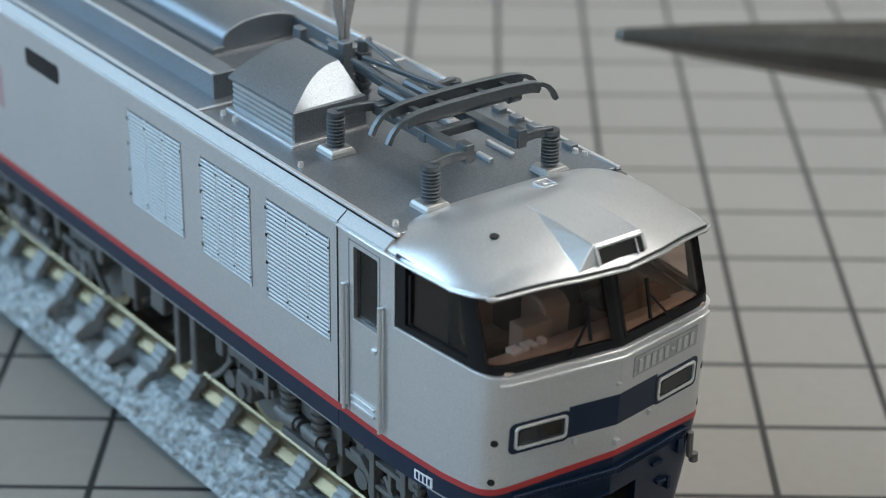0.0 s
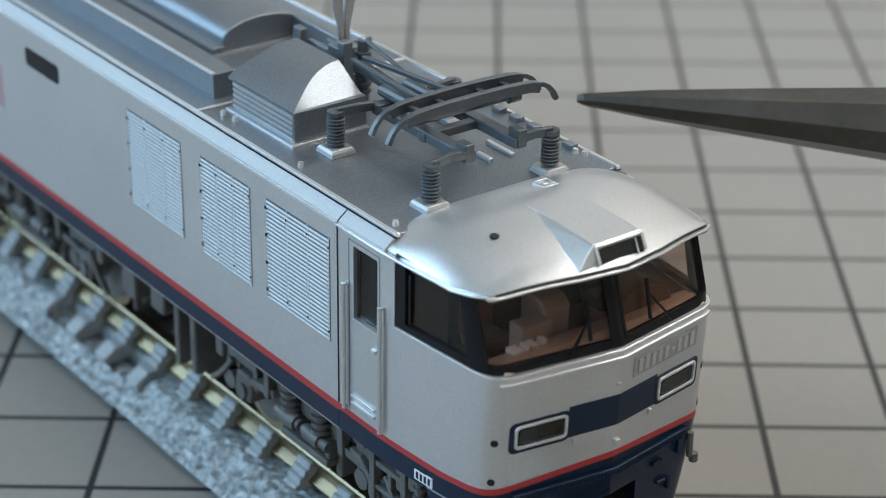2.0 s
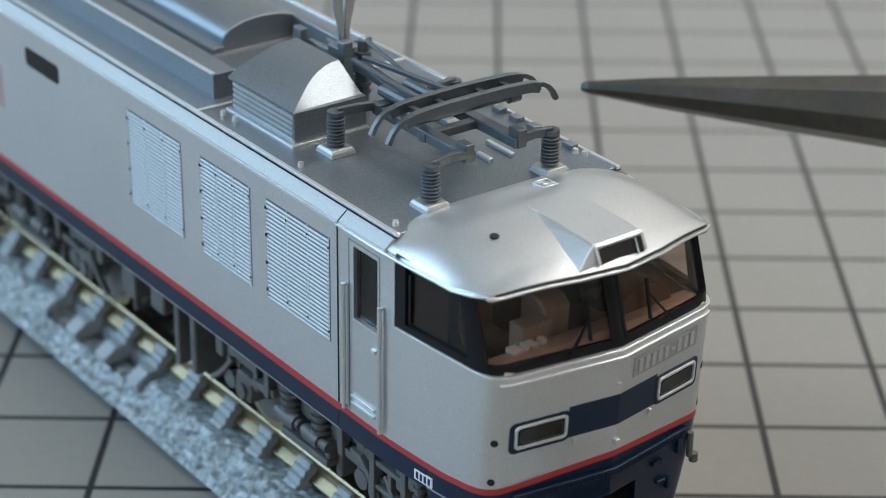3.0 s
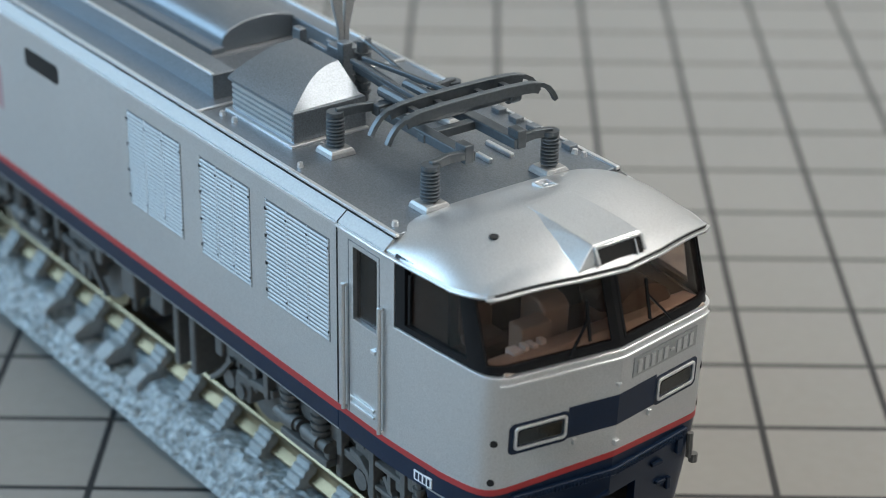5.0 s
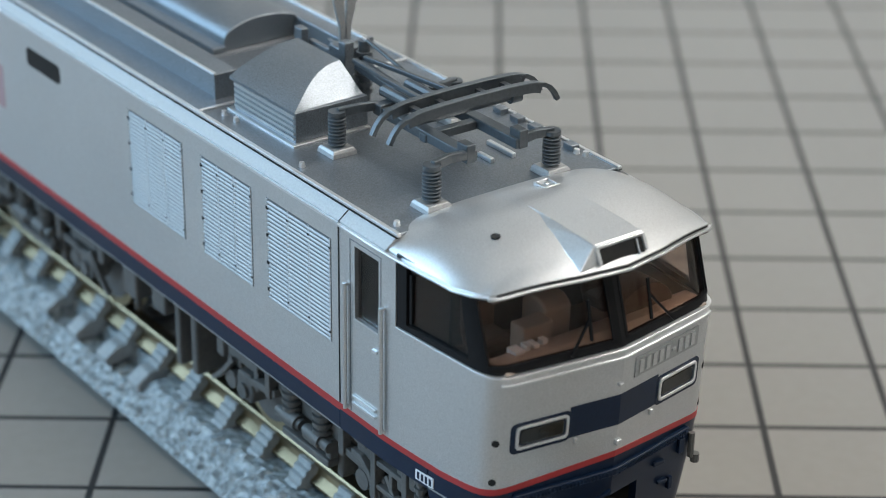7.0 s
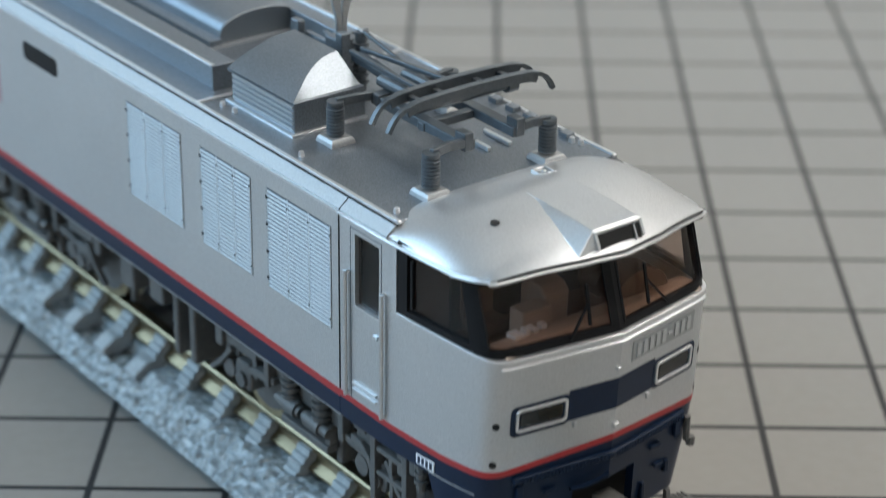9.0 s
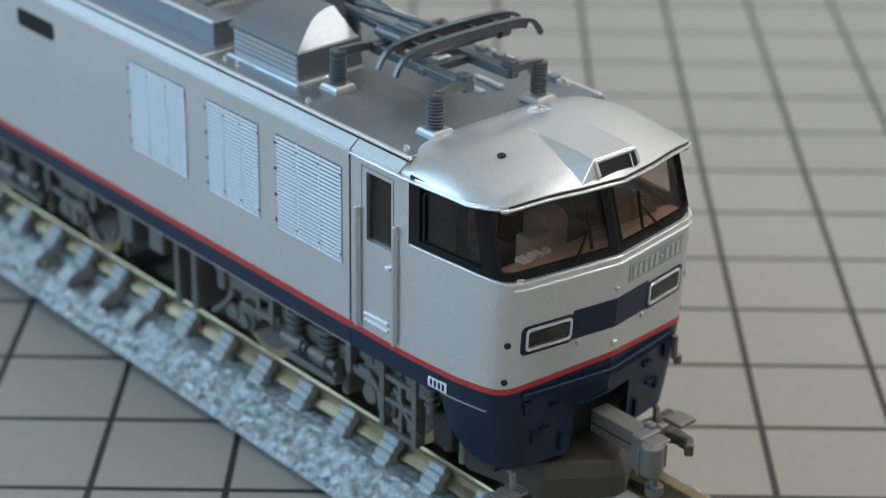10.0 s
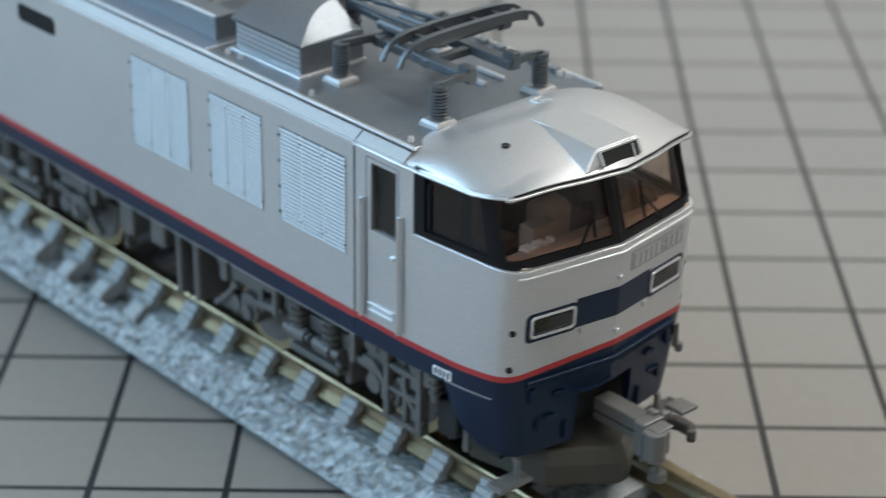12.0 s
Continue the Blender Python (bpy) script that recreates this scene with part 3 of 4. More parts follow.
    # Bright bar paints a glint on the lamp.
    bm = bmesh.new()
    sweep(bm, [(-0.28, 1.3, 27.7), (-0.72, 1.3, 28.6)], 0.14, 0.1, up=(0, 1, 0))
    part("lamp_glint_bar", bm, BRIGHT, hood)
    bm = bmesh.new()
    z = dome_z(-5.64, -5.43)
    cyl(bm, (-5.64, -5.43, z - 0.3), (-5.62, -5.45, z + 0.03), 0.3, n=16)
    part("aerial_hole", bm, DARK, roof, "small round black hole")
    z = dome_z(-9.5, 1.6)
    f = bmesh.new()
    wx, wy = -9.5, 1.6
    for b in ((-0.6, 0.6, -0.6, -0.45), (-0.6, 0.6, 0.45, 0.6), (-0.6, -0.45, -0.45, 0.45), (0.45, 0.6, -0.45, 0.45), (-0.15, 0.15, -0.15, 0.15)):
        box(f, wx + b[0], wx + b[1], wy + b[2], wy + b[3], z - 0.3, z + 0.12)
    part("whistle_frame", f, BRIGHT, roof, "small square bright frame", bevel=0.04)


cab_roof()


# main body
def main_body():
    for s in (-1, 1):
        y0, y1 = sorted((s * 9.7, s * 9.2))
        side = part("side_wall", B((XR, -16.0, y0, y1, 13.75, 26.7)), SILVER, LOCO, "flat silver painted side wall")
        ys0, ys1 = sorted((s * 9.72, s * 9.2))
        part("red_stripe", B((XR, -16.0, ys0, ys1, 13.2, 13.75)), RED, LOCO, "red stripe above the navy skirt")
        part("navy_skirt", B((XR, -16.0, ys0, ys1, 11.85, 13.22)), NAVY, LOCO, "navy blue skirt below the red stripe", bevel=0.08)
        # Same silver paint as the sides, in a darker copy against window glare.
        bm = bmesh.new()
        prism(bm, [(s * 9.7, 26.7), (s * 9.72, 26.85), (s * 8.95, 27.45), (s * 8.5, 27.45), (s * 8.5, 26.7)], "x", XR, -10.9)
        part("cant_rail", bm, LOUVRE, LOCO, "sloping cant rail in dimmed silver along the roof")
        bm = bmesh.new()
        sweep(bm, [(XR, s * 9.76, 26.66), (-16.0, s * 9.76, 26.66)], 0.22, 0.16)
        part("gutter", bm, BRIGHT, LOCO)
        # joint beside the cab door
        part("panel_joint", B((-16.06, -15.94, *sorted((s * 9.735, s * 9.5)), 13.8, 26.6)), DARK, LOCO)
        bm = bmesh.new()
        prism(bm, [(s * 9.73, 26.75), (s * 9.75, 26.86), (s * 8.98, 27.47), (s * 8.9, 27.4)], "x", -15.95, -15.87)
        part("cant_joint", bm, DARK, LOCO)
    part("roof_deck", B((XR, -10.9, -8.85, 8.85, 26.9, 27.62)), ROOF, LOCO, "flat dull grey roof deck", bevel=0.08)
    for s in (-1, 1):
        part("deck_edge", B((XR, -10.75, *sorted((s * 8.65, s * 8.95)), 27.5, 27.74)), BRIGHT, LOCO, bevel=0.05)
        part("edge_groove", B((XR, -10.8, *sorted((s * 8.8, s * 9.0)), 27.4, 27.5)), DARK, LOCO)
    part("rear_wall", B((XR - 0.6, XR, -9.7, 9.7, 11.9, 27.0)), SILVER, LOCO)
    # Block coloured near-black in place of the shade inside the body.
    part("chassis_block", B((XR + 2, -9.0, -6.0, 6.0, 8.0, 26.0)), DARK, LOCO, "chassis block inside the body, darkened to paint its shade")


main_body()


def louvre_panel(x0, x1, s):
    z0, z1 = 17.85, 25.25
    y = s * 9.7
    bm = bmesh.new()
    box(bm, x0, x1, *sorted((y, s * 9.708)), z0, z1)
    panel = part("louvre_panel", bm, ROOF, LOCO, "louvred grille panel with fine slats", bevel=0.02)
    n = 24
    h = (z1 - z0 - 0.1) / n
    bm = bmesh.new()
    prism(bm, [(s * 9.705, 0.0), (s * 9.775, 0.0), (s * 9.76, h * 0.25), (s * 9.705, h * 0.6)], "x", x0 + 0.04, x1 - 0.04)
    first = part("slat", bm, LOUVRE, panel)
    first.location.z = (z0 + 0.05) * MM
    for i in range(1, n):
        o = first.copy()
        scene.collection.objects.link(o)
        o.location.z = (z0 + 0.05 + i * h) * MM
    for k in range(4):
        xx = x0 + 0.12 + (x1 - x0 - 0.24) * k / 3
        part("mullion", B((xx - 0.07, xx + 0.07, *sorted((s * 9.7, s * (9.74 if 0 < k < 3 else 9.75))), z0 + 0.05, z1 - 0.05)), SILVER, panel)
        for j in range(4):
            zz = z0 + 0.7 + j * (z1 - z0 - 1.4) / 3
            r = 0.1 if k == 0 else 0.065
            if k == 0 or j in (0, 3):
                part("bolt", B((xx - r, xx + r, *sorted((s * 9.7, s * 9.79)), zz - r * 1.2, zz + r * 1.2)), DARK, panel)


for px0, px1 in ((-24.45, -16.85), (-32.85, -26.3), (-43.0, -35.3)):
    for sd in (-1, 1):
        louvre_panel(px0, px1, sd)


def side_details():
    for s in (-1, 1):
        ys = sorted((s * 9.6, s * 9.73))
        bm = bmesh.new()
        pts = []
        x0, x1, z0, z1, r = -59.0, -53.5, 23.5, 25.0, 0.4
        for cx, cz, t0 in ((x1 - r, z1 - r, 0), (x0 + r, z1 - r, 90), (x0 + r, z0 + r, 180), (x1 - r, z0 + r, 270)):
            for k in range(4):
                t = radians(t0 + k * 30)
                pts.append((cx + r * math.cos(t), cz + r * math.sin(t)))
        prism(bm, pts, "y", *ys)
        part("body_window", bm, BLACK, LOCO, "small dark rounded side window")
        # faded marking far along the side
        part("side_marking", B((-67.5, -63.6, *sorted((s * 9.7, s * 9.71)), 18.2, 21.8)), PINK, LOCO, "faded red marking") if s < 0 else None
        # cab door joints, grab rails, handle and step marks
        for x in (-15.05, -11.1):
            z1 = 22.95 if x < -12 else 22.85
            bm = bmesh.new()
            cyl(bm, (x, s * 9.95, 13.9), (x, s * 9.95, z1), 0.15, n=8)
            cyl(bm, (x, s * 9.6, z1 - 0.1), (x, s * 9.95, z1 - 0.1), 0.13, n=8)
            cyl(bm, (x, s * 9.6, 14.0), (x, s * 9.95, 14.0), 0.13, n=8)
            part("grab_rail", bm, SILVER, LOCO, "thin silver door grab rail", smooth=True)
        for b in ((-14.78, -14.70, 13.8, 26.1), (-11.45, -11.38, 13.8, 26.1), (-14.78, -11.38, 26.05, 26.12)):
            part("door_joint", B((b[0], b[1], *sorted((s * 9.715, s * 9.5)), b[2], b[3])), ROOF, LOCO)
        part("door_handle", B((-12.1, -11.6, *sorted((s * 9.7, s * 9.95)), 19.3, 19.55)), BRIGHT, LOCO, bevel=0.05)
        for z in (14.45, 14.95):
            part("door_step_mark", B((-14.5, -11.9, *sorted((s * 9.7, s * 9.85)), z, z + 0.2)), BRIGHT, LOCO, bevel=0.05)
        if s < 0:
            bm = bmesh.new()
            shell(bm, arc_of_x(-6.25), arc_of_x(-7.9), 12.1, 12.8, s, th=0.1, off=0.05)
            lab = part("marking_label", bm, WHITE, LOCO, "tiny white marking with dark bars")
            for k in range(4):
                bm = bmesh.new()
                shell(bm, arc_of_x(-6.4 - k * 0.37), arc_of_x(-6.62 - k * 0.37), 12.2, 12.7, s, th=0.1, off=0.07)
                part("marking_bar", bm, NAVY, lab)


side_details()


# front skirt
def skirt_low(a):
    return float(np.interp(a, [0, 3.0, 3.01, 9.0, 10.5, 11.5, 12.5, 13.5, 14.2, 14.4], [11.3, 11.3, 7.4, 7.3, 7.55, 8.0, 8.7, 9.8, 11.2, 11.85]))


def front_skirt():
    part("front_skirt", both(0, 14.4, skirt_low, red_bottom, th=0.6, off=-0.04, nz=3), NAVY, LOCO, "navy blue front skirt", smooth=True)
    part("cab_skirt", both(14.4, A16, 11.85, red_bottom, th=0.5, off=0.0), NAVY, LOCO, "navy skirt below the cab door", smooth=True)
    # Pale strips paint the highlights along the skirt's seam and lower edge.
    for s in (-1, 1):
        bm = bmesh.new()
        shell(bm, 9.9, 14.3, 11.95, 12.02, s, th=0.2, off=0.03)
        part("skirt_seam_glint", bm, LOUVRE, LOCO, "thin seam on the skirt with its highlight painted pale", smooth=True)
        part("skirt_edge_glint", B((XR, -16.0, *sorted((s * 9.74, s * 9.4)), 11.8, 11.87)), LOUVRE, LOCO)
    part("skirt_ledge", both(0, 7.2, 12.95, 13.45, th=0.6, off=0.28), NAVY, LOCO, "ribbed navy step ledge", smooth=True, bevel=0.08)
    bm = bmesh.new()
    for s in (-1, 1):
        for r in range(2):
            for i in range(26):
                c = wall_point(0.3 + i * 0.26, 13.05 + r * 0.22, s, 0.3)
                box(bm, c.x - 0.02, c.x + 0.05, c.y - 0.06, c.y + 0.06, c.z - 0.06, c.z + 0.06)
    part("tread_studs", bm, NAVY, LOCO)
    bm = bmesh.new()
    sweep(bm, [wall_point(a, z, -1, 0.35) for a, z in ((3.2, 11.6), (2.2, 11.5), (1.1, 11.65), (0.3, 12.0))], 0.2, 0.2)
    part("lifting_bar", bm, NAVY, LOCO, "curved navy lifting bar", smooth=True)
    for s in (-1, 1):
        for a, z, w, h, kind in ((6.8, 12.2, 0.5, 1.1, "hose_cock"), (6.4, 9.6, 0.35, 0.9, "skirt_lug"), (4.6, 11.8, 0.9, 0.3, "hand_hold"), (4.0, 8.6, 0.3, 1.4, "skirt_rib"), (5.4, 10.1, 0.8, 0.25, "chain_hook")):
            c = wall_point(a, z, s, 0.05)
            part(kind, B((c.x - 0.2, c.x + 0.2, c.y - w / 2, c.y + w / 2, c.z - h / 2, c.z + h / 2)), NAVY, LOCO, bevel=0.05)
    bm = bmesh.new()
    c = wall_point(7.9, 12.0, 1, 0.2)
    cyl(bm, c + Vector((0, 0, 0.7)), c - Vector((0, 0, 1.1)), 0.22, n=8)
    cyl(bm, c + Vector((0.1, 0.3, -0.9)), c + Vector((0.1, 0.3, -1.5)), 0.3, n=8)
    part("air_hose", bm, BOGIE, LOCO, "short brake hose at the corner", smooth=True)


front_skirt()


def coupler():
    # Added dark plate takes the place of shade around the coupler opening.
    part("skirt_shade_plate", B((-6.0, -3.2, -7.5, 7.5, 6.6, 13.2)), DARK, LOCO, "dark plate standing in for the shade behind the skirt")
    c = part("coupler_shank", B((-3.0, 2.2, -0.9, 0.9, 7.6, 9.6)), COUPLER, LOCO, "light grey knuckle coupler", bevel=0.12)
    part("coupler_block", B((1.9, 3.0, -1.4, 1.2, 6.7, 9.8), (2.3, 3.0, 0.9, 1.7, 8.8, 10.0), (1.6, 2.5, 0.3, 1.0, 9.0, 10.1)), COUPLER, c, bevel=0.15)
    bm = bmesh.new()
    cyl(bm, (3.7, -0.9, 6.9), (3.7, -0.9, 9.5), 0.95, n=18)
    part("knuckle", bm, COUPLER, c, smooth=True, bevel=0.12)
    bm = bmesh.new()
    sweep(bm, [(2.4, 1.4, 9.0), (3.6, 2.1, 9.0), (4.8, 2.1, 8.9), (5.5, 1.4, 8.8)], 0.75, 1.2)
    part("guard_arm", bm, HOOK, c, smooth=True, bevel=0.2)
    part("knuckle_web", B((2.9, 4.0, -0.9, 0.6, 7.0, 9.0), (2.9, 3.15, -1.75, -1.45, 6.6, 9.2)), COUPLER, c, bevel=0.08)
    part("knuckle_cap", B((2.8, 4.2, -1.2, 0.7, 9.35, 9.6)), COUPLER, c, bevel=0.1)
    bm = bmesh.new()
    cyl(bm, (3.2, 0.2, 4.3), (3.2, 0.2, 5.0), 0.75, n=14)
    cyl(bm, (3.2, 0.2, 4.9), (3.2, 0.2, 7.2), 0.28, n=10)
    part("coupler_foot", bm, COUPLER, c, smooth=True)
    part("shank_groove", B((-2.9, 1.9, -0.93, 0.93, 8.35, 8.5)), DARK, c)
    part("release_lever", B((0.5, 2.4, 3.8, 5.7, 8.4, 8.75)), COUPLER, c, bevel=0.08)
    c.scale = (0.87, 0.85, 0.85)
    c.location = Vector((1.3, 0.35, 1.1)) * MM
    bm = bmesh.new()
    plan = [(-8.0, -6.0), (-1.5, -4.7), (1.5, -0.5), (1.5, 0.5), (-1.5, 4.7), (-8.0, 6.0)]
    rings(bm, [[(x * k - d, y * k, z) for x, y in plan] for z, k, d in ((3.95, 0.97, 0.0), (4.2, 1.0, 0.0), (5.6, 0.98, 0.1), (6.7, 0.9, 0.5))])
    part("snow_plough", bm, PLOUGH, LOCO, "dark olive wedge-shaped plough under the nose", bevel=0.15)
    for s in (-1, 1):
        st = part("cab_step", B((-2.7, -1.2, *sorted((s * 6.2, s * 9.2)), 5.3, 5.55)), COUPLER, LOCO, "ribbed light grey cab step", bevel=0.06)
        for i in range(9):
            y = 6.3 + i * 0.33
            part("rib", B((-2.65, -1.25, *sorted((s * y, s * (y + 0.16))), 5.55, 5.68)), COUPLER, st)
        bm = bmesh.new()
        sweep(bm, [(-1.9, s * 7.0, 5.5), (-2.0, s * 7.0, 6.8), (-2.8, s * 6.9, 7.5), (-4.5, s * 6.8, 7.8)], 0.35, 0.35, up=(0, 1, 0))
        part("step_bracket", bm, COUPLER, st)


coupler()


def wheelset(x):
    w = part("wheelset_axle", (lambda bm: (cyl(bm, (x, -5.6, RT + 3.6), (x, 5.6, RT + 3.6), 0.7), bm)[1])(bmesh.new()), DARK, LOCO)
    for s in (-1, 1):
        bm = bmesh.new()
        cyl(bm, (x, s * 4.35, RT + 3.6), (x, s * 4.55, RT + 3.6), 4.15, n=32)
        cyl(bm, (x, s * 4.55, RT + 3.6), (x, s * 5.6, RT + 3.6), 3.6, n=32)
        part("tyre", bm, BRASS, w, "brassy wheel tyre", smooth=True)
        bm = bmesh.new()
        cyl(bm, (x, s * 5.6, RT + 3.6), (x, s * 5.75, RT + 3.6), 2.9, n=24)
        part("hub_disc", bm, BOGIE, w, smooth=True)


def bogie(xc):
    """A two-axle bogie: side frames, axle boxes, links, dampers and posts on both sides, a dark block for shade in the
    middle.
    """
    # Added block fills the gap between the wheels with painted shade.
    part("wheel_shade_block", B((xc - 11.5, xc + 11.5, -3.9, 3.9, RT + 1.2, 11.0)), DARK, LOCO, "dark block standing in for the shade between the wheels", bevel=0.4)
    for x in (xc - 8.35, xc + 8.35):
        wheelset(x)
    for s in (-1, 1):
        def Y(a, b):
            return sorted((s * a, s * b))
        bm = bmesh.new()
        pts = [(xc - 13.0, 10.2), (xc - 12.0, 10.9), (xc - 4.6, 10.9), (xc - 3.2, 9.6), (xc + 3.2, 9.6), (xc + 4.6, 10.9), (xc + 12.0, 10.9), (xc + 13.0, 10.2), (xc + 12.6, 9.4), (xc + 10.8, 9.6),
               (xc + 5.2, 9.5), (xc + 3.4, 8.3), (xc - 3.4, 8.3), (xc - 5.2, 9.5), (xc - 10.8, 9.6), (xc - 12.6, 9.4)]
        prism(bm, pts, "y", *Y(6.7, 7.6))
        fr = part("bogie_frame", bm, BOGIE, LOCO, "grey moulded bogie side frame", bevel=0.12)
        for k in (-1, 1):
            x = xc + 8.35 * k
            bm = bmesh.new()
            prism(bm, [(x - 0.9, 6.2), (x + 0.9, 6.2), (x + 1.15, 7.2), (x + 0.8, 8.4), (x - 0.8, 8.4), (x - 1.15, 7.2)], "y", *Y(6.2, 7.9))
            part("axle_box", bm, BOGIE, fr, bevel=0.15)
            bm = bmesh.new()
            cyl(bm, (x, s * 7.8, 7.0), (x, s * 8.15, 7.0), 0.62, n=14)
            part("axle_cap", bm, BOGIE, fr, smooth=True)
            part("axle_guard", B((x - 2.6, x + 1.6, *Y(7.2, 7.75), 8.9, 10.8), (x - 2.6, x - 2.0, *Y(7.2, 7.7), 6.9, 8.9), (x + 1.0, x + 1.6, *Y(7.2, 7.7), 7.4, 8.9)), BOGIE, fr, bevel=0.1)
            bm = bmesh.new()
            cyl(bm, (x - 1.7, s * 7.3, 7.2), (x - 1.7, s * 8.0, 7.2), 0.75, n=14)
            part("hanger_boss", bm, BOGIE, fr, smooth=True)
            # curved link from the axle box up to the frame
            bm = bmesh.new()
            sweep(bm, [(x - k * 0.6, s * 7.5, 7.9), (x - k * 1.7, s * 7.6, 8.3), (x - k * 3.0, s * 7.7, 8.5), (x - k * 4.4, s * 7.7, 8.7)], 0.6, 0.8, up=(0, 1, 0))
            part("axle_link", bm, BOGIE, fr, bevel=0.1)
            part("lifting_lug", B((x + k * 2.9 - 0.5, x + k * 2.9 + 0.5, *Y(7.0, 8.1), 8.6, 11.4)), BOGIE, fr, bevel=0.15)
            bm = bmesh.new()
            sweep(bm, [(x + k * 1.2, s * 7.9, 9.0), (x + k * 2.6, s * 8.0, 7.4), (x + k * 4.0, s * 8.0, 6.3)], 0.4, 0.5, up=(0, 1, 0))
            part("brake_lever", bm, BOGIE, fr, bevel=0.06)
            part("brake_block", B((x - k * 5.5 - 0.35, x - k * 5.5 + 0.35, *Y(5.0, 7.2), 5.2, 8.6)), BOGIE, fr, bevel=0.15)
            part("sand_nozzle", B((x + k * 4.1 - 0.2, x + k * 4.1 + 0.2, *Y(5.2, 5.8), 4.3, 8.0)), BOGIE, fr, bevel=0.06)
            bm = bmesh.new()
            for i in range(4):
                cyl(bm, (xc + k * 1.9, s * 7.9, 8.6 + i * 0.55), (xc + k * 1.9, s * 7.9, 8.9 + i * 0.55), 0.75, n=12)
            cyl(bm, (xc + k * 1.9, s * 7.9, 8.2), (xc + k * 1.9, s * 7.9, 11.0), 0.5, n=10)
            part("coil_spring", bm, BOGIE, fr, smooth=True)
            part("frame_post", B((xc + k * 4.6 - 0.3, xc + k * 4.6 + 0.3, *Y(7.6, 8.3), 8.2, 11.7)), BOGIE, fr, bevel=0.08)
            bm = bmesh.new()
            cyl(bm, (xc + k * 0.2, s * 8.2, 8.1), (xc + k * 3.2, s * 8.2, 8.0), 0.42, n=12)
            cyl(bm, (xc + k * 0.6, s * 8.2, 8.08), (xc + k * 2.3, s * 8.2, 8.03), 0.6, n=12)
            part("damper", bm, BOGIE, fr, smooth=True)
            part("bolt_plate", B((xc + k * 6.2 - 0.7, xc + k * 6.2 + 0.7, *Y(7.5, 7.85), 9.6, 10.7)), BOGIE, fr, bevel=0.1)
        part("bolster_beam", B((xc - 2.9, xc + 2.9, *Y(7.3, 8.2), 6.2, 6.8), (xc - 2.9, xc - 2.3, *Y(7.3, 8.0), 6.8, 8.4), (xc + 2.3, xc + 2.9, *Y(7.3, 8.0), 6.8, 8.4)), BOGIE, fr, bevel=0.1)


for bx in (-22.7, -63.3, -104.0):
    bogie(bx)


def pilot_frame():
    """The ladder-like bracket and sand box behind the front skirt."""
    for s in (-1, 1):
        def Y(a, b):
            return sorted((s * a, s * b))
        f = part("pilot_bracket", B((-14.5, -13.95, *Y(7.5, 8.4), 5.3, 11.9), (-11.0, -10.45, *Y(7.5, 8.4), 5.3, 11.9), (-13.95, -11.0, *Y(7.8, 8.3), 9.5, 9.9), (-13.95, -11.0, *Y(7.8, 8.3), 7.7, 8.05), (-13.95, -11.0, *Y(7.6, 8.35), 5.3, 5.7)),
                 BOGIE, LOCO, "grey ladder-like bracket under the cab", bevel=0.07)
        part("bracket_link", B((-12.7, -12.3, *Y(7.7, 8.2), 8.05, 9.5), (-12.6, -12.2, *Y(7.7, 8.2), 5.7, 7.7)), BOGIE, f, bevel=0.06)
        bm = bmesh.new()
        sweep(bm, [(-17.2, s * 7.7, 8.9), (-16.0, s * 7.8, 8.9), (-15.0, s * 7.9, 8.3), (-14.4, s * 7.9, 7.2)], 0.5, 0.7, up=(0, 1, 0))
        part("curved_stay", bm, BOGIE, f, bevel=0.08)
        bm = bmesh.new()
        prism(bm, [(-9.3, 6.1), (-7.6, 6.1), (-7.4, 6.6), (-7.4, 9.0), (-9.5, 9.0), (-9.5, 6.6)], "y", *Y(6.2, 7.7))
        part("sand_box", bm, DARK, f, bevel=0.2)
        bm = bmesh.new()
        cyl(bm, (-9.2, s * 8.1, 8.8), (-9.2, s * 8.1, 11.6), 0.32, n=10)
        for z in (9.4, 10.0, 10.6):
            cyl(bm, (-9.2, s * 8.1, z), (-9.2, s * 8.1, z + 0.25), 0.48, n=10)
        part("sand_pipe", bm, BOGIE, f, smooth=True)
        bm = bmesh.new()
        cyl(bm, (-10.0, s * 7.4, 9.6), (-10.0, s * 7.4, 11.8), 0.9, n=14)
        part("air_cylinder", bm, BOGIE, f, smooth=True)
        bm = bmesh.new()
        cyl(bm, (-7.0, s * 7.0, 5.4), (-7.0, s * 7.0, 7.6), 0.3, n=10)
        part("drain_pipe", bm, COUPLER, f, smooth=True)


pilot_frame()


def underframe_boxes():
    for x0, x1, z0, z1 in ((-37.3, -36.5, 5.8, 11.7), (-39.6, -38.9, 5.6, 11.7), (-43.0, -41.0, 8.8, 11.7), (-47.4, -45.4, 8.2, 11.7), (-86, -79, 5.5, 11.7)):
        for s in (-1, 1):
            part("equipment_case", B((x0, x1, *sorted((s * 5.5, s * 8.6)), z0, z1)), BOGIE, LOCO, "grey underframe equipment case", bevel=0.2)


underframe_boxes()


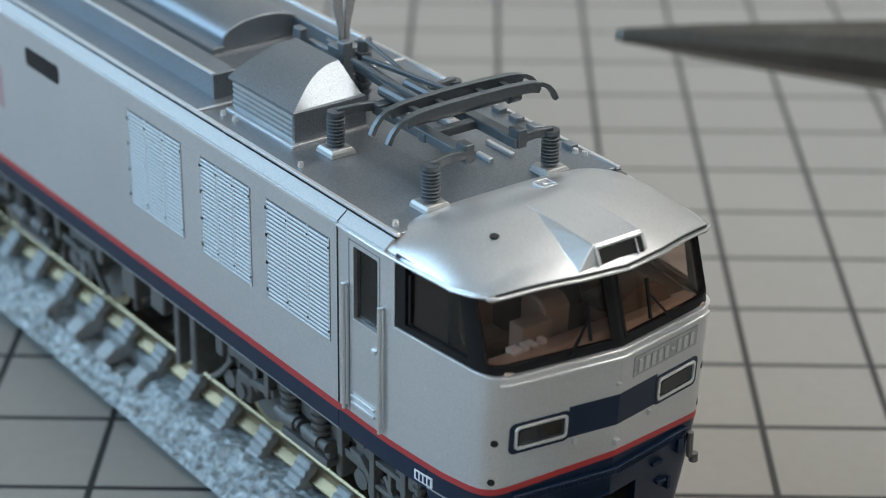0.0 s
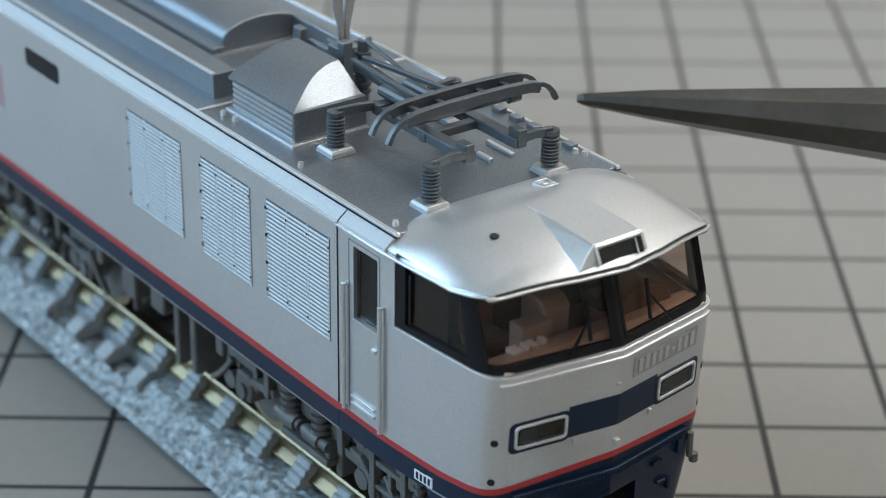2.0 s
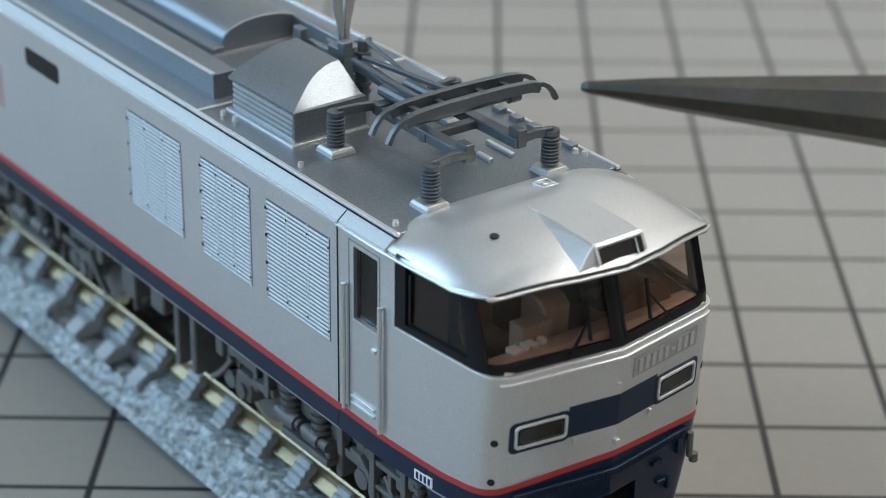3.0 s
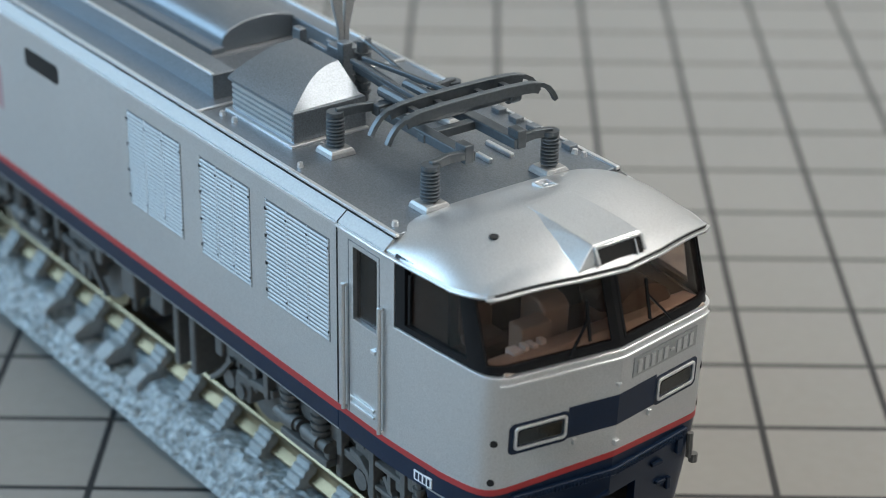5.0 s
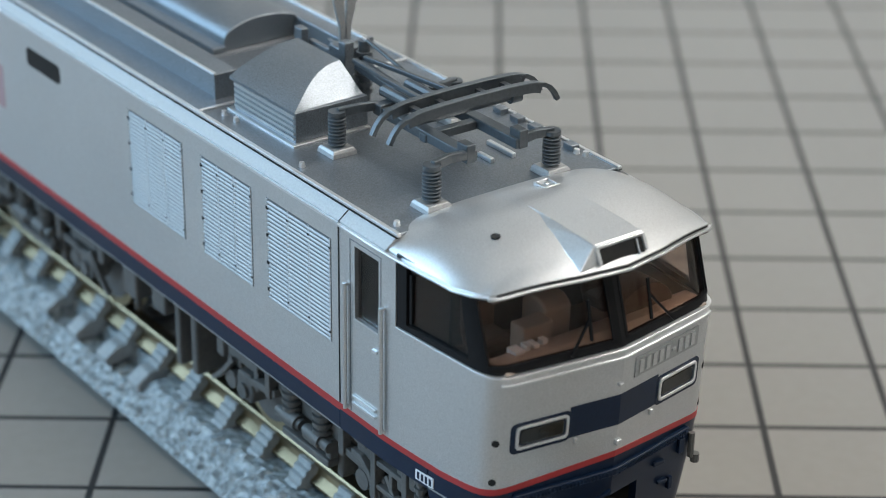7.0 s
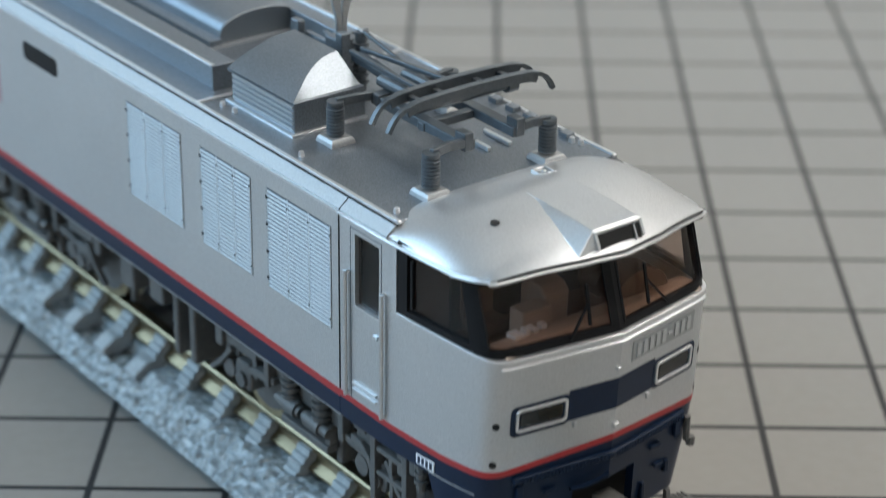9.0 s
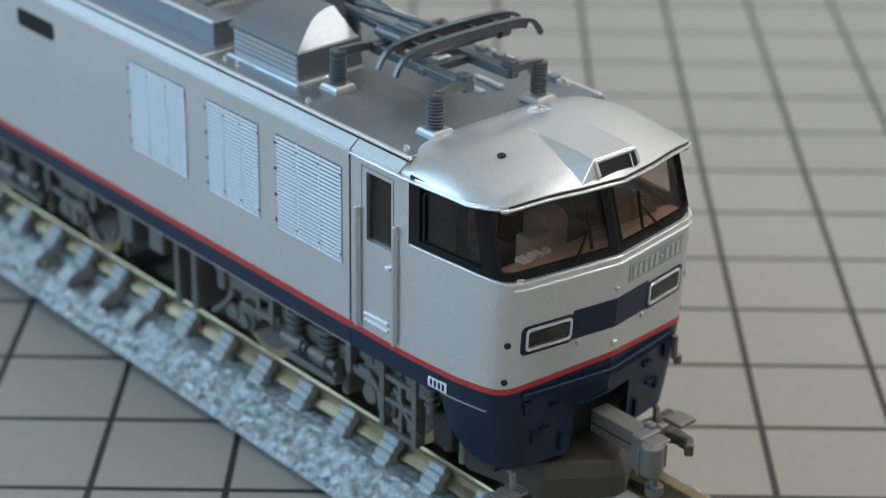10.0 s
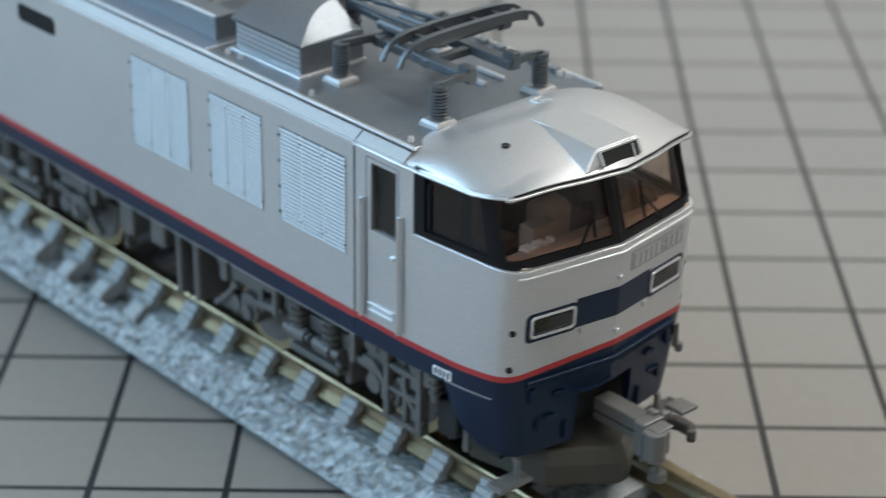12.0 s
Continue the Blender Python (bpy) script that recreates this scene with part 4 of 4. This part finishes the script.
# roof equipment
def insulator(x, y, h=2.45):
    zb = 27.62
    bm = bmesh.new()
    vs = []
    for z, w in ((zb, 0.98), (zb + 0.3, 0.92), (zb + 0.5, 0.78)):
        vs.append([(x + a * w, y + b * w, z) for a, b in ((-1, -1), (1, -1), (1, 1), (-1, 1))])
    rings(bm, vs)
    ins = part("insulator", bm, LOUVRE, LOCO, "ribbed grey insulator on a bright foot", bevel=0.05)
    bm = bmesh.new()
    prof = [(0.0, 0.62)]
    n = 8
    for i in range(n):
        z = zb + 0.62 + i * (h - 0.5) / n
        st = (h - 0.5) / n
        prof += [(z - zb, 0.42), (z - zb + st * 0.35, 0.62), (z - zb + st * 0.65, 0.62), (z - zb + st * 0.98, 0.42)]
    rs = [[(x + r * math.cos(2 * math.pi * k / 16), y + r * math.sin(2 * math.pi * k / 16), zb + z) for k in range(16)] for z, r in prof[1:]]
    rs.append([(x + 0.5 * math.cos(2 * math.pi * k / 16), y + 0.5 * math.sin(2 * math.pi * k / 16), zb + h + 0.35) for k in range(16)])
    rings(bm, rs)
    part("ribbed_column", bm, INSUL, ins, "grey ribbed column", smooth=True)
    bm = bmesh.new()
    cyl(bm, (x, y, zb + h + 0.2), (x, y, zb + h + 0.5), 0.58, n=16)
    part("cap", bm, PANTO, ins, smooth=True)


for ix, iy in ((-12.85, -4.85), (-12.85, 4.7), (-23.3, -4.85), (-23.3, 4.7)):
    insulator(ix, iy)


def pantograph():
    z = 30.45
    bm = bmesh.new()
    # brackets from the insulators to the base frame
    for x, k in ((-12.85, -1), (-23.3, 1)):
        for s in (-1, 1):
            sweep(bm, [(x, s * 4.8, z), (x + k * 0.25, s * 3.4 + 0.1, z + 0.05), (x + k * 0.3, s * 2.1 + 0.35, z - 0.1)], 0.42, 0.62)
    pan = part("pantograph_base", bm, PANTO, LOCO, "folded grey pantograph base frame", bevel=0.08)
    bm = bmesh.new()
    for s in (-1, 1):
        sweep(bm, [(-13.0, s * 2.0 + 0.35, z - 0.3), (-23.0, s * 2.0 + 0.35, z - 0.3)], 0.9, 0.7)
    sweep(bm, [(-17.5, -2.2, z - 0.4), (-17.5, 2.2, z - 0.4)], 0.7, 0.6)
    sweep(bm, [(-22.6, -2.2, z - 0.2), (-22.6, 2.2, z - 0.2)], 0.9, 0.8)
    part("base_rail", bm, PANTO, pan, bevel=0.08)
    bm = bmesh.new()
    for s in (-1, 1):
        box(bm, -14.0, -12.9, s * 2.1, s * 2.1 + 0.7, z - 0.65, z + 0.6)
    part("end_bracket", bm, PANTO, pan, bevel=0.08)
    # folded arms
    bm = bmesh.new()
    sweep(bm, [(-20.5, 0.2, z + 0.1), (-28.5, 0.5, z + 0.5)], 0.9, 0.6)
    part("lower_arm", bm, PANTO, pan, "grey lower arm", bevel=0.12)
    bm = bmesh.new()
    for s in (-1, 1):
        sweep(bm, [(-28.5, 0.5 + s * 0.45, z + 0.9), (-24, 0.4 + s * 0.9, z + 1.1), (-17.0, 0.3 + s * 1.4, z + 1.4)], 0.34, 0.36)
    part("upper_arm", bm, PANTO, pan, "paired grey upper arms", bevel=0.08)
    bm = bmesh.new()
    cyl(bm, (-22.5, 1.9, z + 0.3), (-29.0, 1.5, z + 1.9), 0.14, n=8)
    part("thrust_rod", bm, PANTO, pan, smooth=True)
    bm = bmesh.new()
    for s in (-1, 1):
        cyl(bm, (-18.5, s * 1.0, z + 0.6), (-23.5, s * 1.0, z + 0.6), 0.4, n=10)
    part("spring_cylinder", bm, PANTO, pan, smooth=True)
    # collector head
    zh = 32.75
    for x in (-15.1, -16.9):
        bm = bmesh.new()
        crown = [(0.0, 0.12), (2.5, 0.09), (4.2, 0.0), (4.8, -0.08), (5.3, -0.22)]
        pts = [(x, -y + 0.2, zh + z) for y, z in reversed(crown)] + [(x, y + 0.2, zh + z) for y, z in crown[1:]]
        sweep(bm, pts, 0.3, 0.72)
        sweep(bm, [(a, b, c + 0.36) for a, b, c in pts], 0.52, 0.1)
        strip = part("contact_strip", bm, PANTO, pan, "long grey contact strip", bevel=0.05)
        bm = bmesh.new()
        for s in (-1, 1):
            sweep(bm, [(x, s * y + 0.2, zh + z) for y, z in ((5.0, 0.1), (5.5, -0.02), (6.0, -0.3), (6.4, -0.75), (6.7, -1.3))], 0.34, 0.3)
        part("horn", bm, PANTO, strip, "down-curved horn", smooth=True)
    bm = bmesh.new()
    for y in (-3.6, -1.6, 1.6, 3.6):
        box(bm, -16.9, -15.1, y - 0.2, y + 0.2, zh - 0.25, zh + 0.1)
    part("head_tie", bm, PANTO, pan)
    bm = bmesh.new()
    cyl(bm, (-16.0, -3.9, zh - 0.7), (-16.0, 3.9, zh - 0.7), 0.28, n=10)
    cyl(bm, (-16.0, 3.6, zh - 0.7), (-16.0, 4.4, zh - 0.7), 0.5, n=12)
    part("head_shaft", bm, PANTO, pan, smooth=True)
    # two bright pipes on the deck
    for y, xa, xb in ((2.5, -16.1, -17.6), (4.2, -16.0, -18.8)):
        bm = bmesh.new()
        sweep(bm, [(xa, y, 27.75), (xb, y, 27.75)], 0.35, 0.35)
        part("deck_pipe", bm, BRIGHT, LOCO, "short bright pipe on the roof deck", bevel=0.08)


pantograph()


def roof_housing():
    """The louvred housing with a curved top behind the pantograph."""
    x0, x1, yl, yr = -33.4, -25.75, -6.5, -0.7
    bm = bmesh.new()
    box(bm, x0, x1, yl, yr, 27.5, 29.9)
    house = part("roof_housing", bm, ROOF, LOCO, "grey louvred roof housing with a curved top", bevel=0.06)
    part("housing_foot", B((x0 - 0.4, x1 + 0.35, yl - 0.4, yr, 27.5, 27.78)), BRIGHT, house, bevel=0.05)
    bm = bmesh.new()
    peak = -0.9
    k = 8
    ring0, ring1 = [], []
    for i in range(k + 1):
        u = i / k
        y = yl + (peak - yl) * u
        zt = 29.9 + 1.6 * math.sin(u * math.pi / 2) ** 0.9
        ring0.append((x0 - 0.6, y, zt))
        ring1.append((x1 - 0.1 - 2.9 * math.sin(u * math.pi / 2) ** 1.1, y, zt))
    bot0 = [(x0 - 0.6, y, 29.7) for _, y, _ in ring0]
    bot1 = [(x1, y, 29.7) for _, y, _ in ring1]
    rings(bm, [bot0, ring0, ring1, bot1, bot0], closed=False, caps=False)
    for j in (0, k):
        try:
            bm.faces.new([bm.verts.new(r[j]) for r in (bot0, ring0, ring1, bot1)])
        except ValueError:
            pass
    bmesh.ops.remove_doubles(bm, verts=bm.verts, dist=0.001)
    part("curved_top", bm, ROOF, house, "curved grey top with a sloping bright front", smooth=True, sharp=16)
    for i in range(5):
        z = 27.95 + i * 0.38
        part("slat", B((x0 + 0.1, x1 - 0.1, yl - 0.1, yl + 0.1, z, z + 0.2)), LOUVRE, house)


roof_housing()


def roof_ducts():
    # long low duct along the roof edge
    for s in (-1, 1):
        bm = bmesh.new()
        prism(bm, [(s * 6.5, 27.5), (s * 6.3, 29.2), (s * 4.6, 29.35), (s * 4.4, 27.5)], "x", XR + 3, -36.0)
        part("roof_duct", bm, ROOF, LOCO, "long low grey roof duct", bevel=0.1)
        part("duct_end", B((-36.0, -35.7, *sorted((s * 6.7, s * 4.5)), 27.5, 29.45)), ROOF, LOCO, bevel=0.06)
        part("duct_edge", B((XR + 3, -36.0, *sorted((s * 6.45, s * 6.2)), 29.15, 29.35)), BRIGHT, LOCO, bevel=0.05)
    part("deck_seam", B((-34.6, -34.3, -8.8, 8.8, 27.6, 27.78)), BRIGHT, LOCO, bevel=0.05)
    # arched central housing
    bm = bmesh.new()
    pts = [(-3.6, 27.5), (-3.5, 28.6)] + [(3.5 * math.sin(radians(t)), 28.6 + 1.3 * math.cos(radians(t))) for t in range(-75, 76, 15)] + [(3.5, 28.6), (3.6, 27.5)]
    prism(bm, [(y + 2.0, z) for y, z in pts], "x", XR + 4, -43.0)
    part("arched_housing", bm, ROOF, LOCO, "long arched central roof housing", smooth=True, bevel=0.08)
    part("housing_flange", B((XR + 4, -42.7, -2.6, -1.5, 27.5, 28.25)), ROOF, LOCO, bevel=0.08)
    part("seam_strip", B((-42.9, -42.6, -4.5, 6.5, 27.55, 27.8)), BRIGHT, LOCO)
    # fittings near the rear of the pantograph
    part("junction_box", B((-30.6, -29.8, 0.2, 1.0, 27.5, 32.1)), ROOF, LOCO, "grey post beside the pantograph pivot", bevel=0.1)
    part("arrester_plate", B((-36.2, -35.2, 0.2, 0.8, 27.5, 31.5)), ROOF, LOCO, bevel=0.1)
    part("cable_tray", B((-35.4, -30.6, 0.9, 1.3, 29.2, 30.6), (-35.4, -30.6, 2.4, 2.7, 29.2, 30.3), (-35.4, -30.6, 1.3, 2.4, 29.0, 29.3)), ROOF, LOCO, bevel=0.08)
    bm = bmesh.new()
    cyl(bm, (-29.9, 1.9, 27.6), (-29.9, 1.9, 32.0), 0.42, n=12)
    for i in range(6):
        cyl(bm, (-29.9, 1.9, 28.2 + i * 0.55), (-29.9, 1.9, 28.45 + i * 0.55), 0.58, n=12)
    part("arrester_column", bm, INSUL, LOCO, "dark ribbed arrester column", smooth=True)
    bm = bmesh.new()
    cyl(bm, (-30.0, 1.8, 32.2), (-27.4, 2.6, 31.0), 0.13, n=8)
    part("feed_wire", bm, LOUVRE, LOCO, smooth=True)
    for k in (-1, 1):
        bm = bmesh.new()
        rings(bm, [[(-31.7 + a, 1.5 + b + k * o, z) for a, b in ((-0.15, -w), (0.15, -w), (0.15, w), (-0.15, w))] for z, w, o in ((31.0, 0.2, 0.2), (32.6, 0.22, 0.26), (33.6, 0.34, 0.42), (34.5, 0.42, 0.55), (35.4, 0.36, 0.52))])
        part("arrester_horn", bm, LOUVRE, LOCO, "upright flared grey arrester horn", smooth=True, bevel=0.06)
    part("horn_base", B((-32.6, -30.8, 0.7, 2.4, 27.5, 31.2)), ROOF, LOCO, bevel=0.1)
    for x, y in ((-12.0, -8.1), (-33.0, -7.6), (-31.6, -7.5), (-14.2, 8.0), (-13.5, 8.2), (-22.7, -8.0)):
        bm = bmesh.new()
        cyl(bm, (x, y, 27.55), (x, y, 27.95), 0.25, 0.18, n=8)
        part("roof_stud", bm, BRIGHT, LOCO, smooth=True)
    for i in range(8):
        x = -15.5 - i * 1.9
        part("far_cleat", B((x, x + 0.9, 7.9, 8.6, 27.6, 28.0)), ROOF, LOCO, bevel=0.05)


roof_ducts()


# ---------------------------------------------------------------- tweezers
def tweezers():
    t = thing("tweezers", "dark steel tweezers with a blunt tapered tip", "tweezers")
    for s, name in ((1, "upper_arm"), (-1, "lower_arm")):
        bm = bmesh.new()
        rs = []
        for x, h, w in ((0.0, 0.3, 0.5), (0.5, 0.6, 0.8), (2.0, 0.95, 1.1), (5.0, 1.6, 1.8), (12.0, 2.6, 3.0), (22.0, 3.7, 4.6), (36.0, 4.4, 5.6), (60.0, 3.9, 4.6), (110.0, 3.6, 4.6)):
            c = 0.35 * h
            sec = [(-w / 2, 0.0), (w / 2, 0.0), (w / 2, h - c), (w / 2 - c, h), (-w / 2 + c, h), (-w / 2, h - c)]
            rs.append([(x, y, z * s + s * 0.01) for y, z in sec])
        rings(bm, rs)
        part(name, bm, STEEL, t, bevel=0.06)
    return t


TWEEZERS = tweezers()


# ---------------------------------------------------------------- movement
def motions():
    def at(x, y, yaw, base):
        m = pose(x * MM, y * MM, 0, 0, PITCH, yaw) @ Matrix.Translation(Vector(base) * MM)
        m.translation = Vector(EYE) + K * (m.translation - Vector(EYE))
        return m

    ax, ay, aw = -13.505, -18.208, -52.2215
    bx, by, bw = -12.853, -3.532, -47.135
    steps = [(0.0, 0.0), (4.0, 0.0), (8.6, 0.0), (8.8, 0.0), (9.0, 0.144), (9.5, 0.569), (10.0, 0.888), (10.3, 0.985), (10.5, 1.0), (11.0, 1.0), (11.9, 1.0), (11.967, 1.0)]
    for ob, base in ((LOCO, (0, 0, RT)), (TRACK, (0, 0, 0))):
        rows = [(t, at(ax + (bx - ax) * s, ay + (by - ay) * s, aw + (bw - aw) * s, base)) for t, s in steps]
        rows.append((12.0, at(bx + 0.2, by + 0.12, bw + 0.17, base)))
        ob.scale = (K, K, K)
        walk(ob, rows)
    tips = [(0, -13.75, -9.94, 38.77), (0.2, -14.57, -11.23, 36.08), (0.4, -14.78, -10.76, 34.75), (0.6, -15.43, -9.16, 33.48), (0.8, -16.75, -3.6, 31.26), (1.0, -16.47, 4.66, 29.98),
            (1.2, -15.88, 4.39, 29.38), (1.4, -15.33, 3.98, 28.51), (1.5, -15.55, 3.7, 27.92), (1.6, -15.4, 3.7, 27.92), (1.8, -15.33, 3.98, 28.51), (2.0, -15.26, 4.25, 29.07),
            (2.2, -15.4, 3.91, 28.37), (2.4, -14.38, 6.06, 32.85), (2.5, -14.78, 5.02, 30.68), (2.6, -14.82, 5.3, 31.28), (2.8, -14.94, 5.25, 31.17), (3.0, -15.0, 4.6, 29.81),
            (3.2, -15.65, 4.34, 29.28), (3.35, -12.66, 8.72, 38.38), (3.6, 3.1, 13.02, 46.82), (3.9, 50.0, 5.0, 35.0), (4.3, 80.0, -20.0, 2.4), (5.0, 80.0, -20.0, 2.4), (12.0, 80.0, -20.0, 2.4)]
    walk(TWEEZERS, [(t, pose(x * MM, y * MM, z * MM, 62 if t < 3.7 else 0, 1.2 if t < 4 else 0, -8.2)) for t, x, y, z in tips])


motions()
